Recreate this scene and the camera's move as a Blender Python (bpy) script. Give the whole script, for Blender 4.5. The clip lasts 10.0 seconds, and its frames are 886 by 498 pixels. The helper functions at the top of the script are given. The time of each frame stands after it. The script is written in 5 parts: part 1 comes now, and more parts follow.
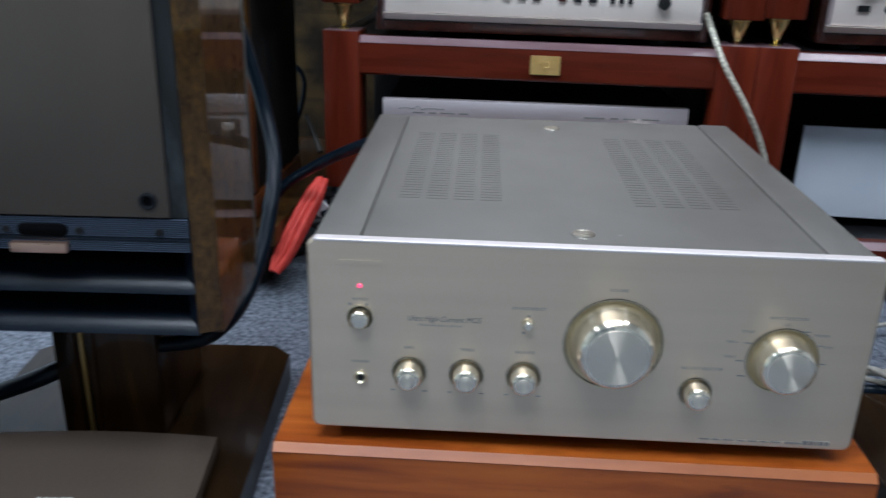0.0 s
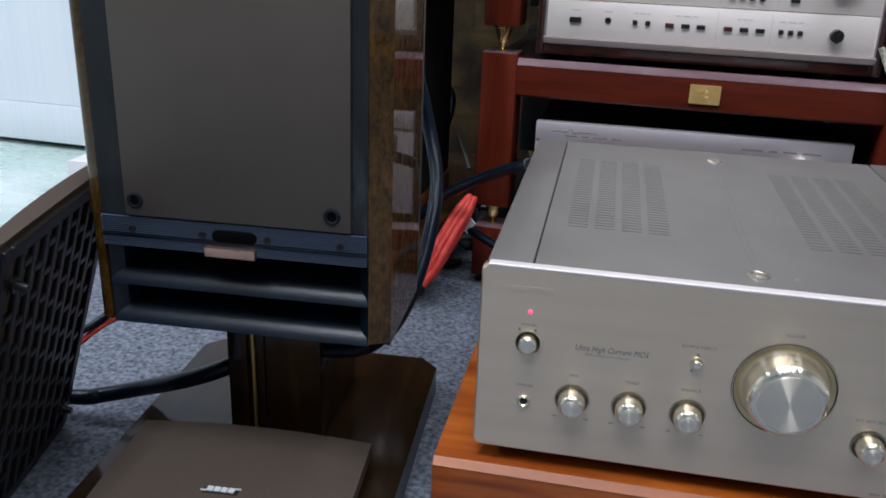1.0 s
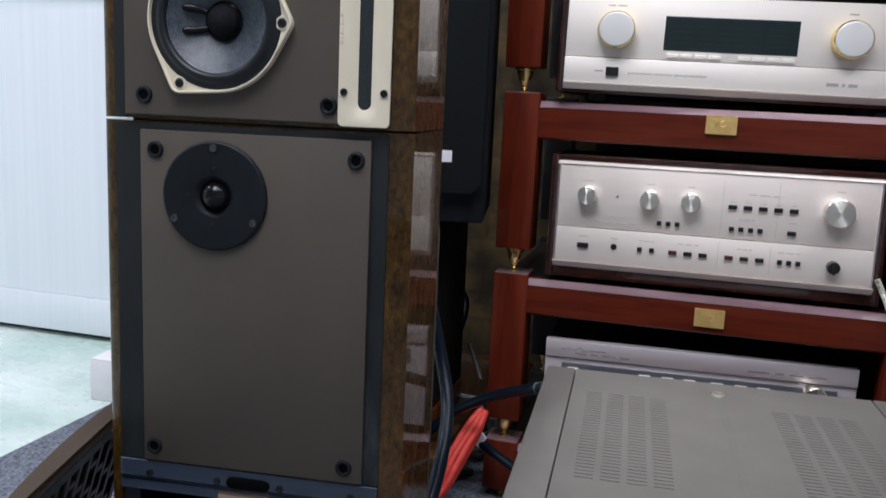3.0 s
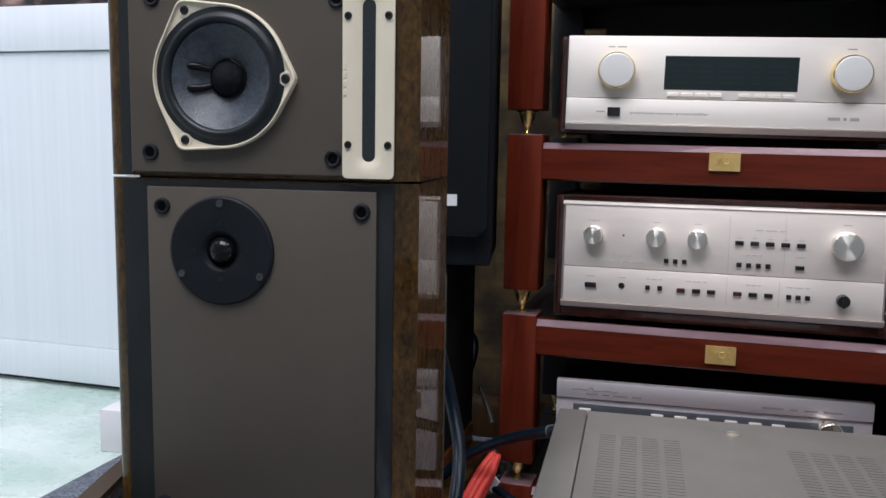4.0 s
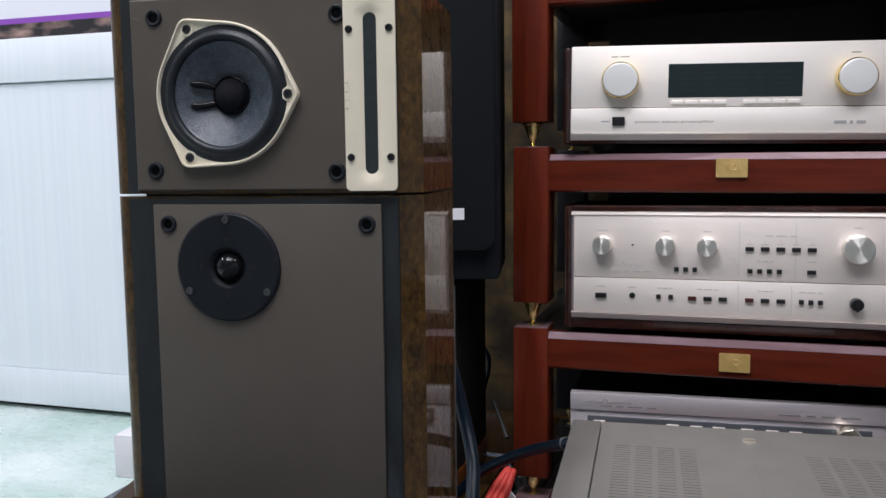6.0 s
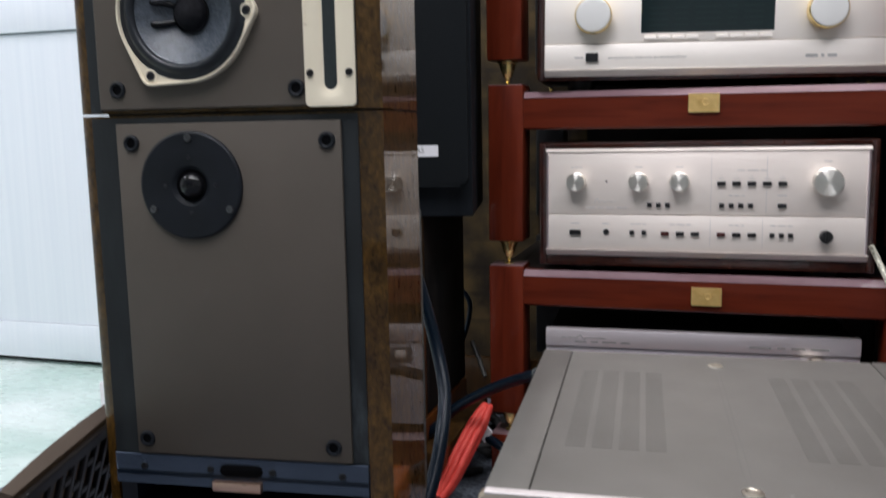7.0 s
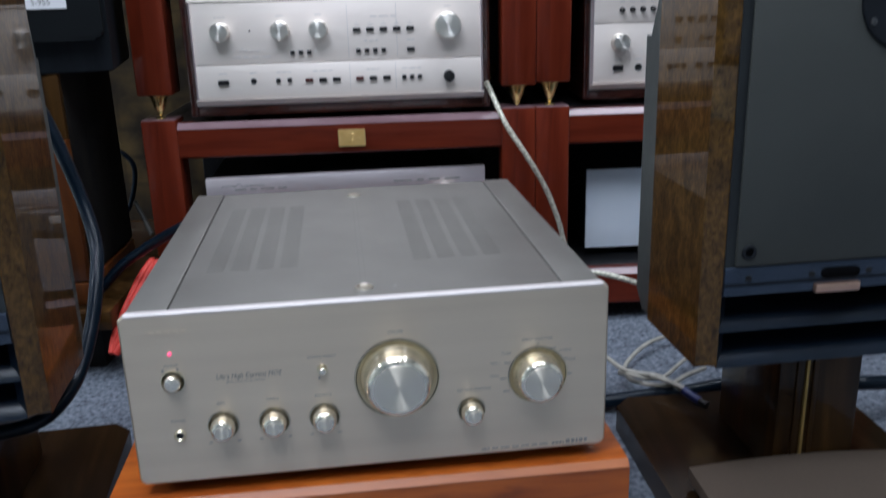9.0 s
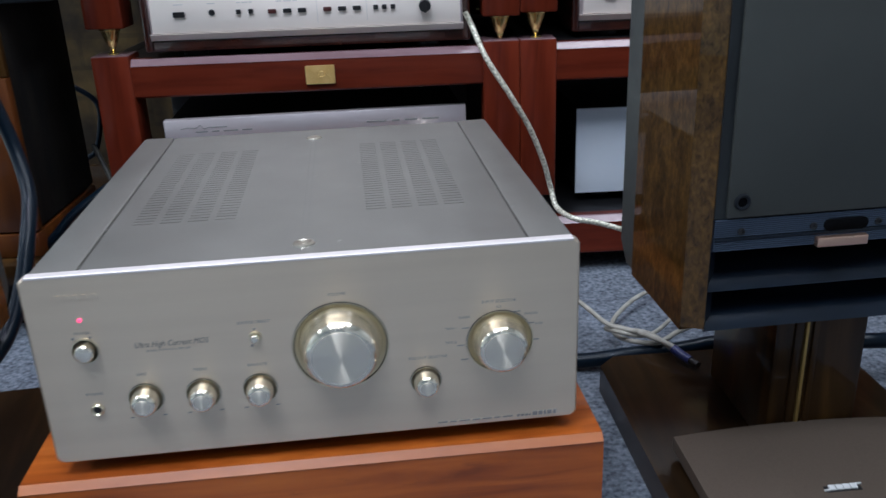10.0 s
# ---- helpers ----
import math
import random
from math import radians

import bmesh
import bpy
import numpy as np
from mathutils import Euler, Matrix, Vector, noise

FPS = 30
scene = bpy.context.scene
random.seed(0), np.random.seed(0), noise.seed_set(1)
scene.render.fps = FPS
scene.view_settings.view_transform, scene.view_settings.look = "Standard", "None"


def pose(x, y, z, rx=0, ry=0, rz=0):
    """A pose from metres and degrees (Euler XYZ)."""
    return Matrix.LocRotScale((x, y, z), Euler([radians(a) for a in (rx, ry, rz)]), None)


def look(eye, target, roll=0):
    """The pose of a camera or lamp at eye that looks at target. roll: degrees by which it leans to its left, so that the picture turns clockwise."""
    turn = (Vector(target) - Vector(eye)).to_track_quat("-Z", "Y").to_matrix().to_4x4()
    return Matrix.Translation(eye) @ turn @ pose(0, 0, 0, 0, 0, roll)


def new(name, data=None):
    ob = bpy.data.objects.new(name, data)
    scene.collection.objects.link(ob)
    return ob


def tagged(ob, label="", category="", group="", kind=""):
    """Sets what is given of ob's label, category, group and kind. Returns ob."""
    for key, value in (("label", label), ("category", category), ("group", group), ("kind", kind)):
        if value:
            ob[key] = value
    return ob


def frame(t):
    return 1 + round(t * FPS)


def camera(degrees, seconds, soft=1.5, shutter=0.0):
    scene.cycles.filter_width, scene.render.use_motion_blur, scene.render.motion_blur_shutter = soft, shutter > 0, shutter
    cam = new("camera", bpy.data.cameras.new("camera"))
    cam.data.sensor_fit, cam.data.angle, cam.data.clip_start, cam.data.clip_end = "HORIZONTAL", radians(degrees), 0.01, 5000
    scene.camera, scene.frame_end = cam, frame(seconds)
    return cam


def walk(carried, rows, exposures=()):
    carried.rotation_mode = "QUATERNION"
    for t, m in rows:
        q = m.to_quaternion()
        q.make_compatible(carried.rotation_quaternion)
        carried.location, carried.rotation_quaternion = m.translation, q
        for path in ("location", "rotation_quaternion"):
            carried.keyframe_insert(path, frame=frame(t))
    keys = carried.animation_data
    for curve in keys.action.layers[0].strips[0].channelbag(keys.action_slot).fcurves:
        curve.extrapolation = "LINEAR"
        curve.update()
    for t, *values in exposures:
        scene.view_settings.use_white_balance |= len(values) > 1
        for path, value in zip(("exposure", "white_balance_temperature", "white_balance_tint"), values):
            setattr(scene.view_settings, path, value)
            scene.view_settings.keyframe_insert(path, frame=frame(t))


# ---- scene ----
cam = camera(54.9, 10.0, shutter=0.4)
PATH = [
    (0, (0.095, 0.257, 0.536), (-0.11, 2.112, -0.185), 1.5),
    (0.3, (0.073, 0.2485, 0.538), (-0.252, 2.084, -0.187), 1.7),
    (0.5, (0.065, 0.244, 0.539), (-0.318, 2.066, -0.189), 1.6),
    (1, (0.053, 0.237, 0.552), (-0.419, 2.049, -0.152), 2.2),
    (1.5, (0.053, 0.237, 0.569), (-0.453, 2.068, -0.055), 2.8),
    (2, (0.055, 0.236, 0.591), (-0.468, 2.093, 0.064), 3.1),
    (2.5, (0.06, 0.234, 0.612), (-0.475, 2.111, 0.177), 3.0),
    (3, (0.059, 0.224, 0.635), (-0.491, 2.118, 0.302), 2.6),
    (4.5, (0.059, 0.226, 0.645), (-0.525, 2.125, 0.418), 0.2),
    (5, (0.06, 0.227, 0.644), (-0.535, 2.126, 0.441), -0.3),
    (6.5, (0.071, 0.225, 0.628), (-0.53, 2.122, 0.428), -0.7),
    (6.8, (0.083, 0.222, 0.615), (-0.511, 2.114, 0.376), -0.7),
    (7, (0.095, 0.221, 0.594), (-0.493, 2.113, 0.316), -1.1),
    (7.3, (0.109, 0.217, 0.574), (-0.382, 2.122, 0.212), -1.0),
    (7.5, (0.13, 0.221, 0.558), (-0.265, 2.138, 0.146), -0.9),
    (7.7, (0.139, 0.221, 0.559), (-0.124, 2.158, 0.133), -0.2),
    (8, (0.172, 0.237, 0.564), (0.114, 2.189, 0.132), 1.3),
    (8.2, (0.166, 0.229, 0.568), (0.222, 2.178, 0.122), 2.4),
    (8.4, (0.17, 0.216, 0.57), (0.252, 2.163, 0.121), 1.5),
    (8.5, (0.171, 0.201, 0.576), (0.262, 2.148, 0.125), 1.2),
    (8.8, (0.160, 0.1535, 0.591), (0.270, 2.079, 0.063), 0.2),
    (9, (0.173, 0.153, 0.573), (0.264, 2.061, -0.021), -1.7),
    (9.3, (0.17, 0.164, 0.559), (0.246, 2.048, -0.109), -1.8),
    (9.5, (0.177, 0.184, 0.556), (0.248, 2.056, -0.144), -1.8),
    (10, (0.225, 0.241, 0.551), (0.289, 2.105, -0.172), -2.1),
]
EXPOSURE = [        # seconds, stops, kelvin, tint
    (0, -0.03, 5850, 8), (0.5, -0.08, 5990, 10), (1, -0.11, 6130, 13), (1.5, -0.13, 6250, 15), (2.5, -0.15, 6340, 15), (4.5, -0.17, 6450, 15),
    (6.5, -0.13, 6530, 15), (7, -0.09, 6620, 14), (7.4, -0.05, 6700, 12), (7.7, -0.04, 6620, 12), (8, -0.05, 6330, 11), (8.3, -0.07, 6080, 10), (8.8, -0.06, 5900, 10), (10, 0.0, 5870, 10),
]
walk(cam, [(t, look(eye, target, roll)) for t, eye, target, roll in PATH], EXPOSURE)

# ---- world, lamps, exposure ----
world = bpy.data.worlds.new("world")
scene.world = world
world.use_nodes = True
sky = world.node_tree.nodes.new("ShaderNodeTexSky")
sky.sky_type, sky.sun_disc, sky.sun_elevation, sky.sun_rotation = "NISHITA", False, radians(55), radians(0)
world.node_tree.links.new(sky.outputs[0], world.node_tree.nodes["Background"].inputs[0])
world.node_tree.nodes["Background"].inputs[1].default_value = 0.05

# Sun and sky reach the room only through the added window.
daylight = bpy.data.lights.new("sun", "SUN")
daylight.energy, daylight.angle, daylight.color = 2.0, radians(0.5), (1.0, 0.96, 0.9)
new("sun", daylight).matrix_world = pose(0, 8, 9, -35, 0, 0)

ROOM = (-3.4, 2.9, -2.6, 2.55, 2.6)          # x0, x1, y0, y1, height
WHITE_TUBE, ROSE_TUBE = (0.905, 0.94, 1.0), (0.98, 0.90, 1.0)
COOL_TUBE = (0.93, 0.99, 1.0)
# Tubes are unseen; those at x 1.15, -2.3 and 0.80 are added to brighten.
LAMPS = [        # x, y, turn, watts, colour
    (-0.62, -0.02, 0, 24, WHITE_TUBE), (-0.22, -0.02, 0, 16.5, WHITE_TUBE), (0.18, -0.02, 0, 11, WHITE_TUBE), (0.58, -0.02, 0, 7.5, WHITE_TUBE), (1.15, 0.72, 0, 13, WHITE_TUBE), (-2.3, 0.7, 0, 37, WHITE_TUBE),
    (-0.45, 1.42, 90, 13, ROSE_TUBE), (0.80, 1.42, 90, 12, COOL_TUBE),
]
for lx, ly, turn, watts, tint in LAMPS:
    light = bpy.data.lights.new("tube_light", "AREA")
    light.shape, light.size, light.size_y = "RECTANGLE", 0.09, 1.16
    light.energy, light.color = watts, tint
    new("tube_light", light).matrix_world = pose(lx, ly, ROOM[4] - 0.085, 0, 0, turn)


# ---- materials ----
def nodes_of(name):
    m = bpy.data.materials.new(name)
    m.use_nodes = True
    t = m.node_tree
    return m, t, t.nodes["Principled BSDF"]


def textured(name, a, b, rough=0.5, metal=0.0, scale=20.0, stretch=(1, 1, 1), detail=6.0, bump=0.0, bump_scale=None,
             rough_vary=0.08, coat=0.0, spec=0.5, contrast=(0.35, 0.65), per_object=0.0):
    """Colour that runs from a to b by noise, with finer bump and uneven gloss."""
    m, t, p = nodes_of(name)
    n = t.nodes.new
    co, mp = n("ShaderNodeTexCoord"), n("ShaderNodeMapping")
    mp.inputs["Scale"].default_value = stretch
    t.links.new(co.outputs["Object"], mp.inputs["Vector"])
    n1, n2 = n("ShaderNodeTexNoise"), n("ShaderNodeTexNoise")
    n1.inputs["Scale"].default_value, n1.inputs["Detail"].default_value = scale, detail
    n2.inputs["Scale"].default_value, n2.inputs["Detail"].default_value = bump_scale or scale * 6, 4
    for q in (n1, n2):
        t.links.new(mp.outputs[0], q.inputs["Vector"])
    ramp = n("ShaderNodeValToRGB")
    ramp.color_ramp.elements[0].position, ramp.color_ramp.elements[1].position = contrast
    ramp.color_ramp.elements[0].color, ramp.color_ramp.elements[1].color = (*a, 1), (*b, 1)
    t.links.new(n1.outputs[0], ramp.inputs[0])
    t.links.new(ramp.outputs[0], p.inputs["Base Color"])
    rr = n("ShaderNodeMapRange")
    rr.inputs["To Min"].default_value, rr.inputs["To Max"].default_value = max(0.02, rough - rough_vary), rough + rough_vary
    t.links.new(n2.outputs[0], rr.inputs["Value"])
    t.links.new(rr.outputs[0], p.inputs["Roughness"])
    p.inputs["Metallic"].default_value = metal
    p.inputs["Coat Weight"].default_value, p.inputs["Coat Roughness"].default_value = coat, 0.04
    p.inputs["Specular IOR Level"].default_value = spec
    if bump:
        bn = n("ShaderNodeBump")
        bn.inputs["Strength"].default_value, bn.inputs["Distance"].default_value = bump, 0.002
        t.links.new(n2.outputs[0], bn.inputs["Height"])
        t.links.new(bn.outputs[0], p.inputs["Normal"])
    return m


def plain(name, colour, rough=0.4, metal=0.0, emit=0.0):
    m, t, p = nodes_of(name)
    p.inputs["Base Color"].default_value = (*colour, 1)
    p.inputs["Roughness"].default_value, p.inputs["Metallic"].default_value = rough, metal
    if emit:
        p.inputs["Emission Color"].default_value, p.inputs["Emission Strength"].default_value = (*colour, 1), emit
    return m


def brushed(name, a, b, rough=0.42, anisotropy=0.85, metal=1.0, relief=0.05):
    """Aluminium brushed along the object's x axis, so that its gloss spreads up and down."""
    m = textured(name, a, b, rough, metal, 40, (0.03, 1, 1), bump=relief, bump_scale=900, rough_vary=0.04)
    t = m.node_tree
    p = t.nodes["Principled BSDF"]
    axis, turn = t.nodes.new("ShaderNodeCombineXYZ"), t.nodes.new("ShaderNodeVectorTransform")
    axis.inputs[2].default_value = 1.0
    turn.vector_type, turn.convert_from, turn.convert_to = "VECTOR", "OBJECT", "WORLD"
    t.links.new(axis.outputs[0], turn.inputs[0])
    t.links.new(turn.outputs[0], p.inputs["Tangent"])
    p.inputs["Anisotropic"].default_value = anisotropy
    return m


def spun(name, colour, rough):
    """Metal turned on a lathe round the object's y axis."""
    m, t, p = nodes_of(name)
    p.inputs["Base Color"].default_value = (*colour, 1)
    p.inputs["Metallic"].default_value, p.inputs["Roughness"].default_value = 0.95, rough
    p.inputs["Anisotropic"].default_value, p.inputs["Anisotropic Rotation"].default_value = 1.0, 0.25
    tan = t.nodes.new("ShaderNodeTangent")
    tan.direction_type, tan.axis = "RADIAL", "Y"
    t.links.new(tan.outputs[0], p.inputs["Tangent"])
    return m


def grained(name, dark, mid, light, along="z", fine=60.0, coarse=7.0, rough=0.3, coat=0.0, bump=0.1, squeeze=0.1):
    """Wood with grain along one axis and slow colour change across it."""
    m, t, p = nodes_of(name)
    n = t.nodes.new
    co, mp = n("ShaderNodeTexCoord"), n("ShaderNodeMapping")
    mp.inputs["Scale"].default_value = [squeeze if k == along else 1.0 for k in "xyz"]
    t.links.new(co.outputs["Object"], mp.inputs["Vector"])
    a, b, mix = n("ShaderNodeTexNoise"), n("ShaderNodeTexNoise"), n("ShaderNodeMix")
    a.inputs["Scale"].default_value, a.inputs["Detail"].default_value, a.inputs["Distortion"].default_value = fine, 6, 0.6
    b.inputs["Scale"].default_value, b.inputs["Detail"].default_value, b.inputs["Distortion"].default_value = coarse, 3, 1.5
    for q in (a, b):
        t.links.new(mp.outputs[0], q.inputs["Vector"])
    mix.inputs[0].default_value = 0.45
    t.links.new(a.outputs[0], mix.inputs[2])
    t.links.new(b.outputs[0], mix.inputs[3])
    ramp = n("ShaderNodeValToRGB")
    e = ramp.color_ramp.elements
    e[0].position, e[1].position = 0.36, 0.66
    e[0].color, e[1].color = (*dark, 1), (*light, 1)
    k = e.new(0.5)
    k.color = (*mid, 1)
    t.links.new(mix.outputs[0], ramp.inputs[0])
    t.links.new(ramp.outputs[0], p.inputs["Base Color"])
    p.inputs["Roughness"].default_value = rough
    p.inputs["Coat Weight"].default_value, p.inputs["Coat Roughness"].default_value = coat, 0.03
    bn = n("ShaderNodeBump")
    bn.inputs["Strength"].default_value, bn.inputs["Distance"].default_value = bump, 0.001
    t.links.new(a.outputs[0], bn.inputs["Height"])
    t.links.new(bn.outputs[0], p.inputs["Normal"])
    return m


CHAMPAGNE = brushed("champagne_aluminium", (0.735, 0.610, 0.468), (0.79, 0.660, 0.508), 0.36, 0.75, 0.9)
LID_PAINT = textured("champagne_lid_paint", (0.196, 0.188, 0.172), (0.221, 0.212, 0.194), 0.38, 0.4, 14, bump=0.05, bump_scale=900, rough_vary=0.06)
GOLD_KNOB = spun("champagne_knob", (0.94, 0.86, 0.71), 0.17)
KNOB_FACE = spun("turned_knob_face", (0.96, 0.87, 0.72), 0.36)
GOLD_DISH = plain("champagne_dish", (0.84, 0.75, 0.56), 0.30, 1.0)
SILVER = brushed("brushed_silver", (0.91, 0.805, 0.735), (0.935, 0.845, 0.775), 0.40, 0.6, 0.3)
SILVER_STREAK = brushed("bright_brushed_silver", (0.90, 0.81, 0.825), (0.93, 0.84, 0.855), 0.34, 0.2, 0.6, 0.0)
SILVER_KNOB = spun("silver_knob", (1.0, 0.94, 0.86), 0.32)
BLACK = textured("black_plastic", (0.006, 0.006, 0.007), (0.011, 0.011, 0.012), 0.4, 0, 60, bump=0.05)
BLACK_SOFT = textured("black_satin_plastic", (0.003, 0.0062, 0.012), (0.005, 0.0095, 0.018), 0.32, 0, 30, bump=0.06, bump_scale=400, spec=0.38)
TWEETER = textured("black_tweeter_plate", (0.005, 0.0065, 0.009), (0.008, 0.010, 0.014), 0.5, 0, 30, bump=0.06, bump_scale=400, spec=0.25)
BLACK_CLOTH = textured("black_grille_cloth", (0.0050, 0.0062, 0.0072), (0.0115, 0.0135, 0.0155), 0.85, 0, 900, bump=0.3, bump_scale=1500, spec=0.1)
DARK_GREY = textured("dark_frame_paint", (0.003, 0.0045, 0.0055), (0.011, 0.014, 0.0155), 0.55, 0, 25, (1, 1, 0.3), bump=0.15)
BAFFLE = textured("taupe_baffle_vinyl", (0.073, 0.059, 0.046), (0.083, 0.067, 0.053), 0.55, 0, 9, bump=0.08, bump_scale=1600, rough_vary=0.05)
# Darker copy of BAFFLE: the right speakers' dimmer light put into the colour.
BAFFLE_SHADED = textured("shaded_baffle_vinyl", (0.036, 0.0385, 0.0345), (0.042, 0.0445, 0.040), 0.55, 0, 9, bump=0.08, bump_scale=1600, rough_vary=0.05)
BAFFLE_CLOTH = textured("taupe_grille_cloth", (0.090, 0.066, 0.048), (0.117, 0.086, 0.063), 0.9, 0, 500, bump=0.4, bump_scale=900)
CREAM = textured("cream_plastic", (0.76, 0.67, 0.51), (0.82, 0.73, 0.57), 0.4, 0, 8, bump=0.05)
BURL = grained("lacquered_oak_veneer", (0.021, 0.0102, 0.0023), (0.056, 0.0278, 0.0058), (0.102, 0.0520, 0.0112), "z", 260, 38, 0.45, 0.65, 0.1, 0.55)
BURL.node_tree.nodes["Principled BSDF"].inputs["Specular IOR Level"].default_value = 0.05
BURL.node_tree.nodes["Principled BSDF"].inputs["Coat IOR"].default_value = 1.55
smooth = BURL.node_tree.nodes.new("ShaderNodeNewGeometry")      # the lacquer itself is level
BURL.node_tree.links.new(smooth.outputs["Normal"], BURL.node_tree.nodes["Principled BSDF"].inputs["Coat Normal"])
GREY_BACK = textured("grey_back_panel", (0.044, 0.050, 0.048), (0.060, 0.067, 0.063), 0.6, 0, 12, bump=0.1)
MAHOGANY = grained("red_mahogany_lacquer", (0.070, 0.0095, 0.0038), (0.112, 0.0160, 0.0062), (0.145, 0.0235, 0.0095), "x", 70, 9, 0.4, 0.32, 0.06)
MAHOGANY_POST = grained("red_mahogany_post", (0.070, 0.0095, 0.0038), (0.112, 0.0160, 0.0062), (0.148, 0.0240, 0.0095), "z", 70, 9, 0.38, 0.18, 0.06)
# Pale lilac paints the ceiling's reflection on the glossy rack edges.
EDGE_SHEEN = textured("lacquer_edge_sheen", (0.15, 0.070, 0.078), (0.28, 0.175, 0.195), 0.34, 0, 40, (0.12, 1, 1), coat=0.6, contrast=(0.3, 0.7))
EDGE_SHEEN.node_tree.nodes["Principled BSDF"].inputs["Coat Roughness"].default_value = 0.25
ROSEWOOD = grained("rosewood_case", (0.014, 0.004, 0.003), (0.034, 0.009, 0.006), (0.06, 0.017, 0.010), "y", 70, 14, 0.24, 0.9, 0.05)
CHERRY = grained("cherry_plinth", (0.20, 0.037, 0.0045), (0.39, 0.089, 0.0100), (0.54, 0.148, 0.020), "x", 60, 9, 0.36, 0.24, 0.08)
WALNUT = grained("polished_walnut", (0.012, 0.0056, 0.0017), (0.036, 0.0168, 0.0046), (0.076, 0.0355, 0.0092), "z", 45, 9, 0.35, 0.4, 0.05)
WALNUT.node_tree.nodes["Principled BSDF"].inputs["Specular IOR Level"].default_value = 0.1
WALNUT_FLAT = grained("polished_walnut_base", (0.006, 0.0032, 0.0014), (0.018, 0.0092, 0.0035), (0.042, 0.0215, 0.0075), "y", 30, 6, 0.4, 0.55, 0.05)
WALNUT_FLAT.node_tree.nodes["Principled BSDF"].inputs["Specular IOR Level"].default_value = 0.05
WALNUT_FLAT.node_tree.nodes["Principled BSDF"].inputs["Coat Roughness"].default_value = 0.1
ORANGE_WOOD = grained("orange_veneer", (0.057, 0.0145, 0.0024), (0.092, 0.026, 0.0042), (0.125, 0.040, 0.007), "z", 60, 9, 0.35, 0.3, 0.08)
BRASS = plain("polished_brass", (0.90, 0.69, 0.28), 0.2, 0.88)
DULL_BRASS = textured("tarnished_brass", (0.40, 0.27, 0.09), (0.56, 0.40, 0.15), 0.4, 0.7, 60, (1, 1, 0.2))
GOLD_PLATE = textured("gold_plate", (0.72, 0.47, 0.16), (0.84, 0.58, 0.23), 0.35, 0.45, 60, bump=0.2)
COPPER = textured("brushed_copper", (0.60, 0.36, 0.25), (0.72, 0.46, 0.34), 0.3, 0.95, 60, (0.05, 1, 1))
CARPET = textured("grey_loop_carpet", (0.046, 0.056, 0.074), (0.275, 0.305, 0.355), 0.95, 0, 165, (1, 1, 1), 8, bump=0.9, bump_scale=420, contrast=(0.28, 0.78), spec=0.1)
VINYL = textured("green_marbled_vinyl", (0.46, 0.60, 0.54), (0.70, 0.79, 0.75), 0.28, 0, 3.2, (1, 1.6, 1), 8, contrast=(0.38, 0.68))
WHITE_LAMINATE = textured("white_woodgrain_laminate", (0.750, 0.790, 0.840), (0.785, 0.820, 0.862), 0.45, 0, 75, (1, 1, 0.02), bump=0.08)
WHITE_CARD = textured("white_card", (0.72, 0.70, 0.72), (0.78, 0.76, 0.78), 0.7, 0, 10)
WALL = textured("olive_wall_paper", (0.026, 0.0148, 0.0036), (0.145, 0.091, 0.027), 0.75, 0, 16, bump=0.4, bump_scale=60, contrast=(0.38, 0.72))
wt = WALL.node_tree
wp, brick, wco, wmp, wmix = wt.nodes["Principled BSDF"], *(wt.nodes.new(k) for k in ("ShaderNodeTexBrick", "ShaderNodeTexCoord", "ShaderNodeMapping", "ShaderNodeMix"))
wmp.inputs["Rotation"].default_value = (radians(90), 0, 0)
brick.inputs["Color1"].default_value, brick.inputs["Color2"].default_value, brick.inputs["Mortar"].default_value = (1, 1, 1, 1), (0.55, 0.52, 0.45, 1), (0.32, 0.30, 0.26, 1)
brick.inputs["Scale"].default_value, brick.inputs["Mortar Size"].default_value = 4.2, 0.02
wmix.data_type, wmix.blend_type = "RGBA", "MULTIPLY"
wmix.inputs[0].default_value = 0.5
wt.links.new(wco.outputs["Object"], wmp.inputs["Vector"])
wt.links.new(wmp.outputs[0], brick.inputs["Vector"])
wt.links.new(wp.inputs["Base Color"].links[0].from_socket, wmix.inputs[6])
wt.links.new(brick.outputs["Color"], wmix.inputs[7])
wt.links.new(wmix.outputs[2], wp.inputs["Base Color"])
WALL_PALE = textured("pale_wall_paint", (0.62, 0.64, 0.66), (0.68, 0.70, 0.71), 0.7, 0, 3)
CEILING = textured("white_ceiling_paint", (0.72, 0.72, 0.71), (0.78, 0.78, 0.77), 0.85, 0, 2)
CABLE = textured("blue_black_cable", (0.0020, 0.0062, 0.0125), (0.0032, 0.009, 0.0175), 0.31, 0, 12, rough_vary=0.02, spec=0.2)
CABLE_RED = textured("red_cable", (0.55, 0.040, 0.030), (0.68, 0.07, 0.05), 0.48, 0, 60, spec=0.3)
CABLE_CLEAR = textured("clear_silver_cable", (0.22, 0.21, 0.16), (0.78, 0.75, 0.62), 0.3, 0.2, 300)
CABLE_WHITE = textured("beige_cable", (0.30, 0.285, 0.24), (0.42, 0.40, 0.345), 0.5, 0, 60)
# Darkened lead colour, with the shade beside the rack painted in.
CABLE_SHADED = textured("shaded_grey_cable", (0.05, 0.049, 0.045), (0.08, 0.077, 0.068), 0.5, 0, 60)
RUBBER = textured("black_rubber", (0.012, 0.012, 0.012), (0.02, 0.02, 0.02), 0.7, 0, 60, bump=0.1)
